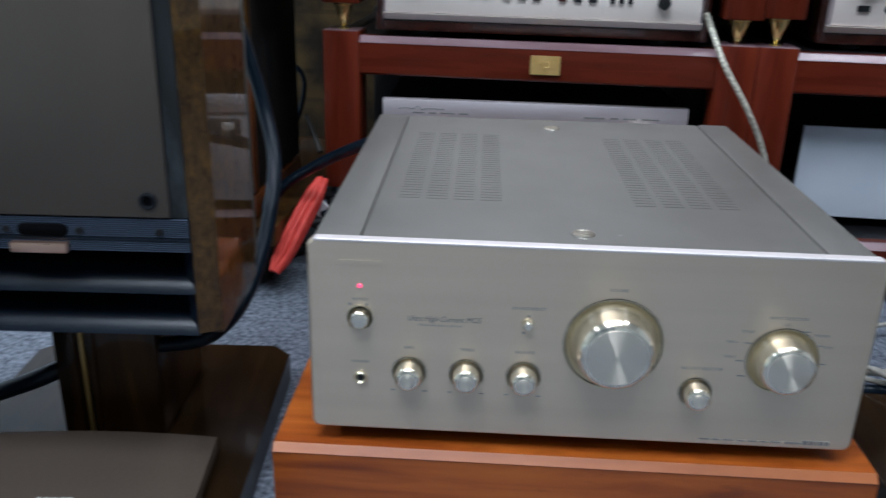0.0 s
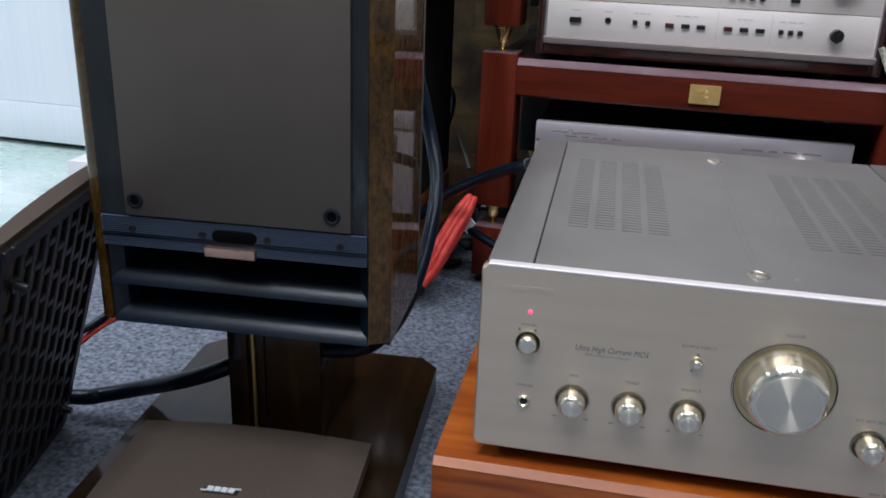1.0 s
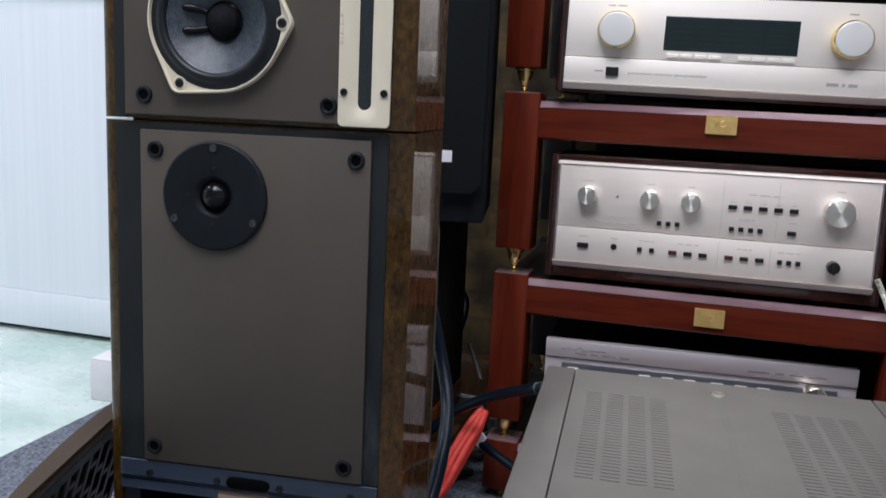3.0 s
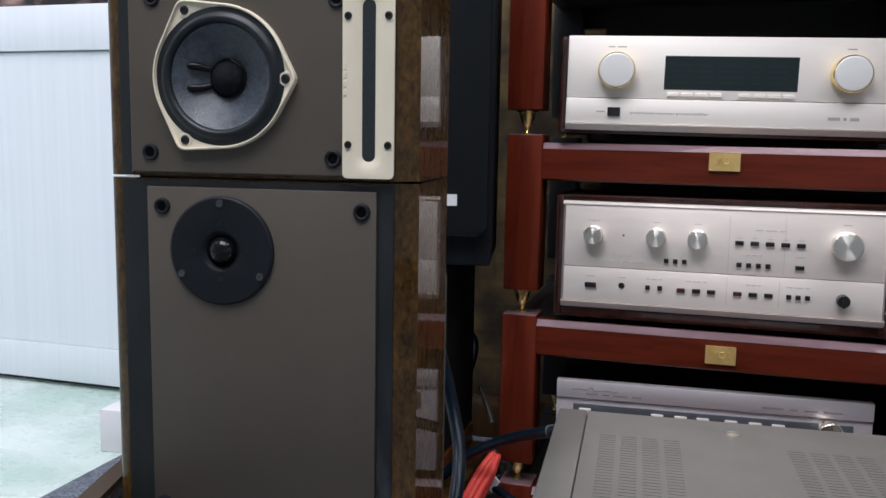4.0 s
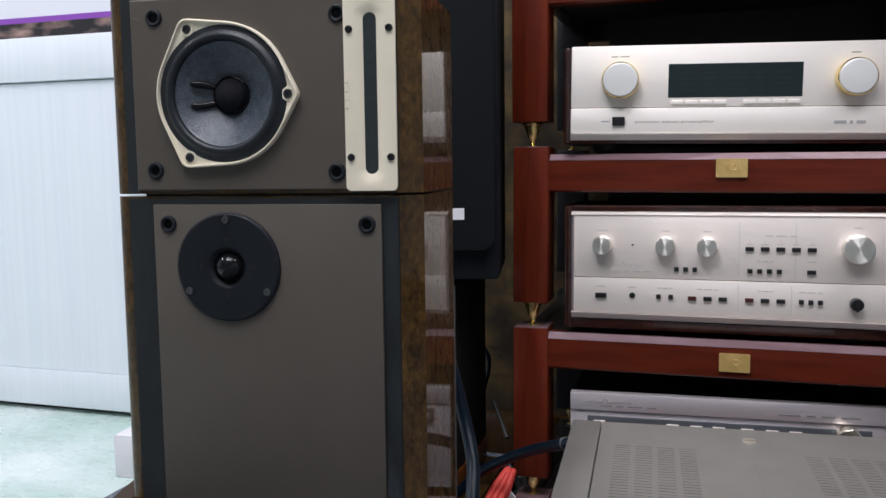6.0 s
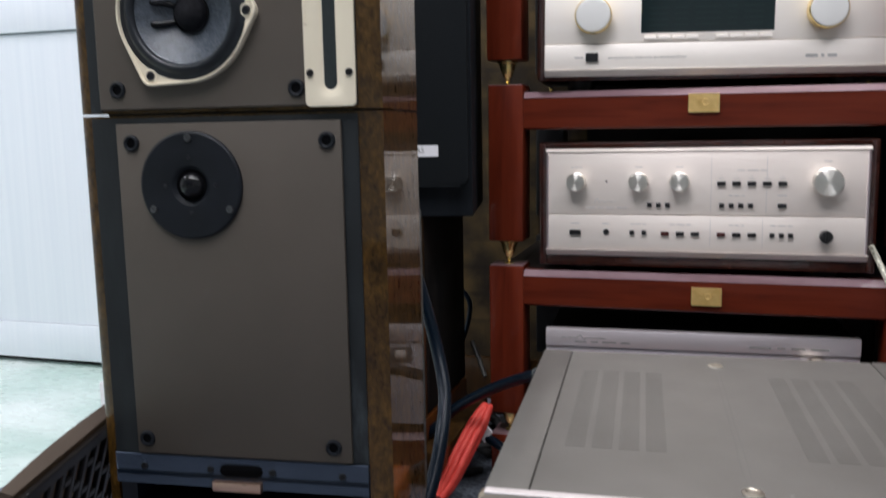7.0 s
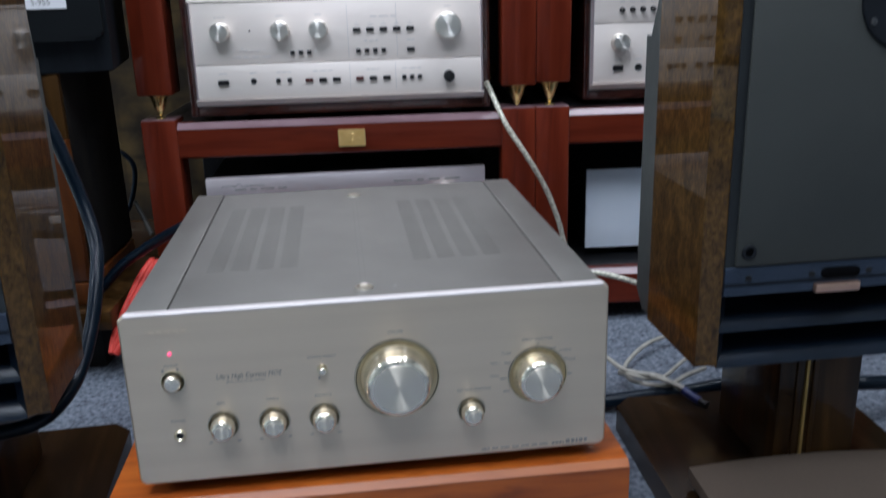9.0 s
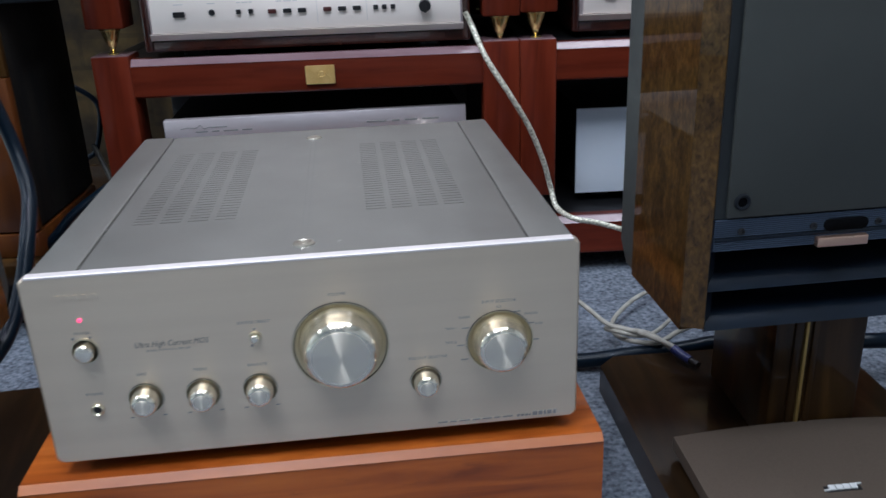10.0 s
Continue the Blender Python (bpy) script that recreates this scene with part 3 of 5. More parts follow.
            box(q, -0.0007, 0.0007, -0.0016, -0.001, -0.007, 0.007)
            q.transform(pose(cx + dx, 0, cz + 0.001, 0, a, 0))
            tmp = bpy.data.meshes.new("tmp")
            q.to_mesh(tmp)
            bm.from_mesh(tmp)
            q.free()
        lathe(bm, [(0.0035, -0.001), (0.0042, -0.0016), (0.0048, -0.001)], 16, (cx + 0.002, 0, cz + 0.001))
        part("relief", bm, GOLD_PLATE, plate)
    return t


for rx, marks in ((-0.229, (0.098, 0.087, 0.085)), (0.392, (0.70, 0.70, 0.70))):
    rack_tier(rx, 0.008, 0.022, 0.106, None, 0.062, 0.004)
    rack_tier(rx, 0.106, 0.142, 0.381, marks[0], up=0.44)
    rack_tier(rx, 0.381, 0.420, 0.659, marks[1], 0.057, 0.011, 0.35, 0.62)
    rack_tier(rx, 0.659, 0.696, 0.935, marks[2], 0.057, 0.011)


# ---- hi-fi units ----
def knob_part(parent, at, r, depth, material, dish=None, name="knob", dish_material=None):
    """A turned knob that stands out of a panel towards -y, in a dished ring where dish gives its radius."""
    x, y, z = at
    base = 0.009 if dish else -0.0005
    fil = r * ((0.24 if r > 0.015 else 0.42) if dish else 0.12)         # rounded shoulder
    turn = [(r - fil + fil * math.sin(a), -depth + fil - fil * math.cos(a)) for a in (math.pi / 2 * q / 8 for q in range(9))]
    crown = [((r - fil) * q / 6, -depth - r * 0.035 * (1 - (q / 6) ** 2)) for q in range(6)]
    skirt = [(r * 1.03, -0.0085), (r * 1.09, -0.0015), (r * 1.15, 0.003), (r * 1.15, base)] if dish else [(r * 1.005, base)]
    k = part(name, L(crown + turn + skirt + [(0, base)], 64), material, parent, at=(x, y, z), angle=40)
    if dish:
        part("knob_face", L([(q[0] * 1.03, q[1] - 0.0004) for q in crown] + [((r - fil) * 1.02, -depth - 0.0003), ((r - fil) * 1.03, -depth + 0.0006), (0, -depth + 0.0006)], 64), KNOB_FACE, k, "face with turned circular grain")
        part("dish", L([(dish - 0.0003, -0.0012), (dish - 0.0009, -0.0012), (dish * 0.95, 0.0002), (dish * 0.88, 0.0022), (r * 1.12, 0.0042), (r * 1.0, 0.0055)], 48), dish_material or GOLD_DISH, k)
        part("dish_gap", L([(dish * 0.945, 0.0004), (dish * 0.952, -0.0001), (dish * 0.968, -0.0007)], 48), RECESS, k, "thin dark gap")
    return k


def switch_row(parent, x0, x1, n, y, z, w, h, depth=0.004, name="switch", material=None):
    first = None
    for i in range(n):
        x = x0 + (x1 - x0) * i / max(1, n - 1)
        if first is None:
            first = part(name, B(-w / 2, w / 2, -depth, 0.0, -h / 2, h / 2, 0.0006, 1), material or BLACK, parent, at=(x, y, z))
        else:
            clone(first, (x, y, z))


def feet(parent, x0, x1, y0, y1, z, h=0.02, r=0.018):
    f = part("foot", L([(0, 0), (r * 0.85, 0), (r, h * 0.2), (r, h), (0, h)], 20, axis="z"), RUBBER, parent, at=(x0, y0, z))
    for p in ((x1, y0, z), (x0, y1, z), (x1, y1, z)):
        clone(f, p)


def front_amplifier():
    """The champagne amplifier on the plinth; its front stands at local y 0."""
    t = thing("amplifier", pose(0.142, 0.8465, 0.140, 0, 0, 4.0), "champagne gold integrated amplifier on a cherry wood plinth", "amplifier")
    W, z0, z1, D = 0.213, 0.013, 0.174, 0.452
    Z = 0.140
    wells = [(0.0200, 0.2375 - Z, 0.0384), (0.1480, 0.230 - Z, 0.0276), (-0.1355, 0.2055 - Z, 0.0138), (-0.091, 0.2055 - Z, 0.0138), (-0.0465, 0.2055 - Z, 0.0138),
             (0.0865, 0.1995 - Z, 0.0130), (-0.1735, 0.2515 - Z, 0.0100)]
    part("front_panel", holed(bmesh.new(), rrect(0, (z0 + z1) / 2, 2 * W, z1 - z0, 0.006), wells, 0.0, 0.0085), CHAMPAGNE, t)
    # Pinkish pale colour carries the ceiling light on the panel's top face.
    part("top_edge", B(-W + 0.005, W - 0.005, -0.0003, 0.0086, z1 - 0.0018, z1 + 0.0008, 0.0006, 1), textured("lit_champagne_edge", (0.68, 0.62, 0.60), (0.72, 0.66, 0.64), 0.5, 0.3, 30), t, "top edge of the panel, pale with painted lamp light")
    # side strips of the lid and the slotted middle
    for s in (-1, 1):
        bm = bmesh.new()
        xs = sorted((s * 0.2115, s * 0.1752))
        box(bm, xs[0], xs[1], 0.0088, D, z1 - 0.010, z1 - 0.0030, 0.0032, 2)
        xs = sorted((s * 0.2115, s * 0.2085))
        box(bm, xs[0], xs[1], 0.0088, D, z0 + 0.006, z1 - 0.011, 0.001)
        part("side_cover", bm, LID_PAINT, t)
    lid = bmesh.new()
    cols = []
    for s in (-1, 1):
        for k in range(4):
            a = (0.0490 if s > 0 else -0.1560) + k * 0.0238
            cols.append((a, a + 0.0178))
    cols.sort()
    rows = [(0.122 + i * 0.0078, 0.122 + i * 0.0078 + 0.0013) for i in range(32)]
    xs = [-0.1744] + [v for c in cols for v in c] + [0.1744]
    ys = [0.0088] + [v for c in rows for v in c] + [D]
    grid = [[lid.verts.new((x, y, 0)) for y in ys] for x in xs]
    for i in range(len(xs) - 1):
        for j in range(len(ys) - 1):
            if not (i % 2 == 1 and j % 2 == 1):
                lid.faces.new((grid[i][j], grid[i + 1][j], grid[i + 1][j + 1], grid[i][j + 1]))
    ext = bmesh.ops.extrude_face_region(lid, geom=lid.faces[:])
    for v in (v for v in ext["geom"] if isinstance(v, bmesh.types.BMVert)):
        v.co.z -= 0.0014
    top = part("lid", lid, LID_PAINT, t, "slotted painted metal lid", at=(0, 0, z1 - 0.0045))
    shade = plain("lid_shade", (0.22, 0.215, 0.20), 0.5, 0.4)
    for x in (-0.0066, -0.0016):
        part("lid_seam", B(x - 0.0003, x + 0.0003, 0.07, D - 0.06, -0.0002, 0.0002), shade, top)
    part("chassis", B(-0.2075, 0.2075, 0.0125, D - 0.002, z0 + 0.004, z1 - 0.013), BLACK, t)
    # Added pale plate: keeps the slots from reading too dark.
    part("slot_fill", B(-0.17, 0.17, 0.11, 0.38, z1 - 0.0082, z1 - 0.0074), plain("pale_slot_fill", (0.42, 0.41, 0.39), 0.5, 0.3), t, "added pale plate that lightens the slots")
    for y in (0.045, 0.408):
        screw = part("lid_screw", L([(0.0048, 0.0012), (0.006, 0.0018), (0.0085, 0.001), (0.009, 0), (0, 0)], 20, axis="z"), PLATED, t, "pale plated lid screw", at=(-0.004, y, z1 - 0.0044))
        part("screw_head", L([(0, 0.0016), (0.0044, 0.0016), (0.0048, 0), (0, 0)], 16, axis="z"), PLATED, screw)
    feet(t, -0.16, 0.16, 0.06, 0.38, 0.0, 0.017, 0.024)
    # controls
    knob_part(t, (0.0200, 0, 0.2375 - Z), 0.0290, 0.0215, GOLD_KNOB, 0.0384, "volume_knob")
    knob_part(t, (0.1480, 0, 0.230 - Z), 0.0203, 0.0190, GOLD_KNOB, 0.0276, "selector_knob")
    for x in (-0.1355, -0.091, -0.0465):
        knob_part(t, (x, 0, 0.2055 - Z), 0.0101, 0.0140, GOLD_KNOB, 0.0138, "tone_knob")
    knob_part(t, (0.0865, 0, 0.1995 - Z), 0.0095, 0.0140, GOLD_KNOB, 0.0130, "record_knob")
    part("power_button", L([(0, -0.008), (0.0030, -0.0079), (0.0060, -0.0074), (0.0071, -0.0062), (0.0071, 0.007), (0, 0.007)], 28), GOLD_KNOB, t, at=(-0.1735, 0, 0.2515 - Z))
    part("power_ring", L([(0.0072, 0.006), (0.0076, 0.003), (0.0090, 0.0005), (0.0097, -0.0014), (0.0104, -0.0012), (0.0104, 0.0002)], 32), GOLD_DISH, t, at=(-0.1735, 0, 0.2515 - Z))
    part("direct_button", L([(0, -0.005), (0.0028, -0.005), (0.0032, -0.0045), (0.0032, 0), (0, 0)], 20), GOLD_KNOB, t, at=(-0.0455, 0, 0.2515 - Z))
    part("direct_ring", L([(0.0036, 0.0002), (0.0038, -0.001), (0.0048, -0.0012), (0.0052, 0.0002)], 20), GOLD_DISH, t, at=(-0.0455, 0, 0.2515 - Z))
    jack = part("headphone_jack", L([(0.0030, 0.004), (0.0030, -0.0012), (0.0042, -0.0024), (0.0052, -0.0014), (0.0052, 0.0)], 24), GOLD_DISH, t, at=(-0.1735, 0, 0.1995 - Z))
    part("jack_hole", L([(0, -0.0008), (0.0031, -0.0008), (0.0031, 0), (0, 0)], 20), BLACK, jack)
    part("power_led", L([(0, -0.0014), (0.0014, -0.0012), (0.0018, -0.0004), (0.0018, 0), (0, 0)], 16), LED, t, "lit pink standby light", at=(-0.1735, 0, 0.2775 - Z))
    # print
    y = -0.0002
    text_part("Ultra High Current MOS", 0.0068, INK, t, (-0.1095, y, 0.2525 - Z), width=0.056, slant=0.3)
    text_part("SINGLE PUSH-PULL CIRCUIT", 0.0023, INK_GREY, t, (-0.112, y, 0.2472 - Z), width=0.034)
    for body, x, z, s in (("POWER", -0.1735, 0.2665, 0.0034), ("PHONES", -0.1735, 0.2135, 0.0034), ("VOLUME", 0.0200, 0.2825, 0.0036),
                          ("BASS", -0.1355, 0.2275, 0.0034), ("TREBLE", -0.091, 0.2275, 0.0034), ("BALANCE", -0.0465, 0.2275, 0.0034),
                          ("SOURCE DIRECT", -0.0455, 0.2645, 0.0034), ("INPUT SELECTOR", 0.1475, 0.2655, 0.0036), ("REC OUT SELECTOR", 0.089, 0.2205, 0.0034),
                          ("TUNER", 0.119, 0.2535, 0.003), ("CD", 0.1475, 0.2605, 0.003), ("PHONO", 0.1735, 0.2525, 0.003), ("AUX", 0.180, 0.243, 0.003),
                          ("TAPE-1", 0.1085, 0.2445, 0.003), ("TAPE-2", 0.108, 0.232, 0.003)):
        text_part(body, s, INK_GREY, t, (x, y, z - Z))
    bm = bmesh.new()
    for dx, w in ((-0.0155, 0.0055), (-0.0085, 0.0048), (-0.002, 0.0052), (0.0048, 0.0056), (0.0118, 0.0052)):
        prism(bm, rrect(-0.1715 + dx, 0.2965 - Z, w * 0.9, 0.0040, 0.001, 2), -0.0005, 0.0, "y")
    tagged(part("maker_mark", bm, CHAMPAGNE, t, "raised metal mark in the panel's own colour"), kind="stuff")
    bm = bmesh.new()
    bars(bm, 0.095, 0.158, y, 0.1585 - Z, 0.0009, (1.2, 0.9, 1.4, 1, 1.2, 0.8, 1.3))
    tagged(part("small_print", bm, INK_GREY, t), kind="stuff")
    bm = bmesh.new()
    bars(bm, 0.162, 0.1735, y, 0.1585 - Z, 0.0018, (1, 1.2, 1, 0.6))
    bars(bm, 0.1752, 0.1955, y, 0.1592 - Z, 0.0036, (1.1, 0.9, 0.5, 1, 0.8))
    tagged(part("model_print", bm, INK_GREY, t), kind="stuff")
    bm = bmesh.new()
    for x, z in ((-0.181, 0.2625), (-0.1685, 0.2625), (-0.0455, 0.2585), (-0.0485, 0.2445)):
        box(bm, x - 0.0009, x + 0.0009, y - 0.0003, y, z - 0.0009 - Z, z + 0.0009 - Z)
    for x in (-0.1355, -0.091, -0.0465):
        for s in (-1, 1):
            box(bm, x + s * 0.0125 - 0.0016, x + s * 0.0125 + 0.0016, y - 0.0003, y, 0.1895 - Z, 0.1902 - Z)
    for a in (150, 180, 205, 60, 30, 0):
        cx, cz = 0.1465 + 0.0305 * math.cos(radians(a)), 0.229 + 0.0305 * math.sin(radians(a))
        box(bm, cx - 0.003, cx + 0.003, y - 0.0003, y, cz - 0.0004 - Z, cz + 0.0004 - Z)
    tagged(part("panel_marks", bm, INK_GREY, t), kind="stuff")
    return t


front_amplifier()
WORN_CHERRY = textured("worn_cherry_edge", (0.30, 0.076, 0.015), (0.44, 0.135, 0.034), 0.4, 0, 30, (0.2, 1, 1), coat=0.22)
WORN_CHERRY.node_tree.nodes["Principled BSDF"].inputs["Coat Roughness"].default_value = 0.38
plinth = thing("plinth", pose(0.1375, 0.8335, 0.008, 0, 0, 3.6), "reddish cherry wood plinth with a worn front edge", "plinth")
part("slab", prism(bmesh.new(), [(0.0, 0.062), (0.0, 0.1260), (0.0056, 0.1315), (0.47, 0.1315), (0.47, 0.062)], -0.239, 0.239, "x", 0.0012), CHERRY, plinth)
part("front_bevel", prism(bmesh.new(), [(-0.0003, 0.1256), (-0.0006, 0.1262), (0.0053, 0.1320), (0.0060, 0.1318), (0.003, 0.128)], -0.2384, 0.2384, "x"), WORN_CHERRY, plinth, "lighter worn edge strip")
for px, py in ((-0.2, 0.04), (0.2, 0.04), (-0.2, 0.43), (0.2, 0.43)):
    spike(plinth, px, py, 0.0, 0.062)


def wood_cased(x, y, z, w, h, label, depth=0.36, lid=0.0495, round_edge=0.003):
    """A unit in a rosewood case with a silver front; local origin at the front's lower left, on its feet."""
    t = thing("amplifier", pose(x, y, z), label, "amplifier")
    side = part("case_side", B(-0.011, 0.0, 0.002, depth, 0.012, h + lid, round_edge, 3), ROSEWOOD, t, "dark glossy rosewood board")
    clone(side, (w + 0.010, 0, 0))
    part("case_top", B(0.0, w, 0.004, depth, h + lid - 0.0085, h + lid, 0.002), ROSEWOOD, t)
    part("case_bottom", B(0.0, w, 0.006, depth, 0.012, 0.0265, 0.002), ROSEWOOD, t)
    part("chassis", B(0.002, w - 0.002, 0.014, depth - 0.004, 0.027, h + lid - 0.009), BLACK, t)
    feet(t, 0.05, w - 0.05, 0.05, depth - 0.05, 0.0, 0.0125)
    return t


def under_lip(w, y, z0, z1):
    """The strip under a front panel, sloping back towards its foot."""
    return prism(bmesh.new(), [(y, z1), (y, z1 - 0.0008), (0.0045, z0), (0.012, z0), (0.012, z1)], 0.0, w, "x")


def top_bevel(w, z0, z1):
    """The sloping strip along the top of a front panel."""
    return prism(bmesh.new(), [(-0.0016, z0), (-0.0016, z0 + 0.0008), (0.0050, z1), (0.012, z1), (0.012, z0)], 0.0, w, "x")


def side_bevel(x, q, z0, z1):
    """The sloping strip at one end of a front panel; q points inwards."""
    return prism(bmesh.new(), [(x + q * 0.0046, -0.0022), (x + q * 0.0040, -0.0022), (x, 0.0045), (x, 0.0118), (x + q * 0.0046, 0.0118)], z0, z1, "z")


def integrated_unit():
    x0, z0, y = -0.139, 0.372, 1.508
    t = wood_cased(x0, y, z0, 0.449, 0.149, "silver-fronted integrated amplifier in a rosewood case on the rack")
    zs = 0.463 - z0
    part("front_panel", B(0.0045, 0.4445, 0.0, 0.012, zs + 0.0006, 0.5560 - z0, 0.0006), SILVER, t)
    part("lower_panel", B(0.0045, 0.4445, -0.0012, 0.012, 0.4105 - z0, zs - 0.0006, 0.0006), SILVER, t)
    part("bottom_lip", under_lip(0.449, -0.0028, 0.400 - z0, 0.4096 - z0), SILVER, t)
    part("top_bevel", top_bevel(0.449, 0.5565 - z0, 0.5612 - z0), SILVER, t, "sloping bright upper edge")
    for ex, q in ((0.0, 1), (0.449, -1)):
        part("side_bevel", side_bevel(ex, q, 0.4100 - z0, 0.5562 - z0), SILVER_STREAK, t, "sloping metal edge")
    def lx(x):
        return x - x0
    for x, r in ((-0.092, 0.0138), (-0.001, 0.0138), (0.057, 0.0138), (0.255, 0.0198)):
        knob_part(t, (lx(x), 0, 0.512 - z0), r, 0.019, SILVER_KNOB)
    part("selector_knob", L([(0, -0.014), (0.0075, -0.014), (0.0085, -0.013), (0.0085, 0), (0, 0)], 24), BLACK, t, "black knob", at=(lx(0.255), -0.001, 0.436 - z0))
    part("knob_pointer", B(-0.0016, 0.0016, -0.018, -0.013, -0.009, 0.009, 0.0006, 1), BLACK, t, at=(lx(0.255), -0.001, 0.436 - z0))
    switch_row(t, lx(0.015), lx(0.0405), 3, 0, 0.478 - z0, 0.0065, 0.0065)
    switch_row(t, lx(0.115), lx(0.197), 5, 0, 0.5095 - z0, 0.0115, 0.006)
    switch_row(t, lx(0.116), lx(0.155), 4, 0, 0.478 - z0, 0.0068, 0.0065)
    switch_row(t, lx(0.197), lx(0.197), 1, 0, 0.478 - z0, 0.0115, 0.006)
    yl = -0.0012
    switch_row(t, lx(-0.094), lx(-0.094), 1, yl, 0.436 - z0, 0.0165, 0.0075, name="power_switch")
    switch_row(t, lx(-0.010), lx(0.0075), 2, yl, 0.437 - z0, 0.0065, 0.0065)
    switch_row(t, lx(0.0375), lx(0.0375), 1, yl, 0.436 - z0, 0.0115, 0.006, material=RED_CAP)
    switch_row(t, lx(0.059), lx(0.080), 2, yl, 0.436 - z0, 0.0115, 0.006)
    switch_row(t, lx(0.116), lx(0.116), 1, yl, 0.436 - z0, 0.0115, 0.006, material=RED_CAP)
    switch_row(t, lx(0.137), lx(0.158), 2, yl, 0.436 - z0, 0.0115, 0.006)
    switch_row(t, lx(0.185), lx(0.2095), 3, yl, 0.436 - z0, 0.0065, 0.0065)
    jack = part("headphone_jack", L([(0.003, 0.001), (0.003, -0.001), (0.0040, -0.0018), (0.0046, 0)], 24), DARK_GREY, t, at=(lx(-0.048), yl, 0.437 - z0))
    part("jack_hole", L([(0, -0.0006), (0.0031, -0.0006), (0.0031, 0), (0, 0)], 16), BLACK, jack)
    part("power_light", L([(0, -0.001), (0.0015, -0.001), (0.0015, 0), (0, 0)], 12), RED_CAP, t, at=(lx(-0.048), 0, 0.5125 - z0))
    bm = bmesh.new()
    for x in (0.101, 0.176):
        box(bm, lx(x) - 0.0003, lx(x) + 0.0003, -0.0002, 0, 0.468 - z0, 0.548 - z0)
    for x in (0.101, 0.172):
        box(bm, lx(x) - 0.0003, lx(x) + 0.0003, yl - 0.0002, yl, 0.418 - z0, 0.458 - z0)
    tagged(part("engraved_lines", bm, INK_FAINT, t), kind="stuff")
    bm = bmesh.new()
    for x, z, w in ((-0.092, 0.5335, 0.017), (-0.001, 0.5335, 0.011), (0.057, 0.5335, 0.011), (0.255, 0.5405, 0.011), (-0.094, 0.4495, 0.013), (-0.048, 0.4495, 0.011),
                    (-0.001, 0.4495, 0.022), (0.059, 0.4495, 0.03), (0.137, 0.4495, 0.02), (0.197, 0.4495, 0.03), (0.156, 0.5285, 0.04), (0.136, 0.4925, 0.022), (0.197, 0.4925, 0.012)):
        bars(bm, lx(x) - w / 2, lx(x) + w / 2, yl if z < 0.46 else 0.0, z - z0, 0.0014, (1, 1.4, 0.8) if w > 0.015 else (1,))
    for i in range(5):
        x = lx(0.115 + 0.0205 * i)
        box(bm, x - 0.0007, x + 0.0007, -0.0003, 0, 0.5195 - z0, 0.5209 - z0)
        bars(bm, x - 0.004, x + 0.004, 0.0, 0.5165 - z0, 0.001, (1,))
    bars(bm, lx(-0.078), lx(-0.018), 0.0, 0.4735 - z0, 0.0012, (1.2, 0.8, 1, 1.3))
    tagged(part("panel_print", bm, INK_FAINT, t), kind="stuff")
    part("script_mark", tube(bmesh.new(), [(lx(-0.066), -0.0004, 0.4805 - z0), (lx(-0.061), -0.0004, 0.4875 - z0), (lx(-0.0585), -0.0004, 0.4815 - z0), (lx(-0.054), -0.0004, 0.4845 - z0),
         (lx(-0.05), -0.0004, 0.4815 - z0), (lx(-0.046), -0.0004, 0.4845 - z0), (lx(-0.041), -0.0004, 0.4822 - z0), (lx(-0.034), -0.0004, 0.4835 - z0)], 0.0004, 5, 6), INK_FAINT, t)
    return t


integrated_unit()


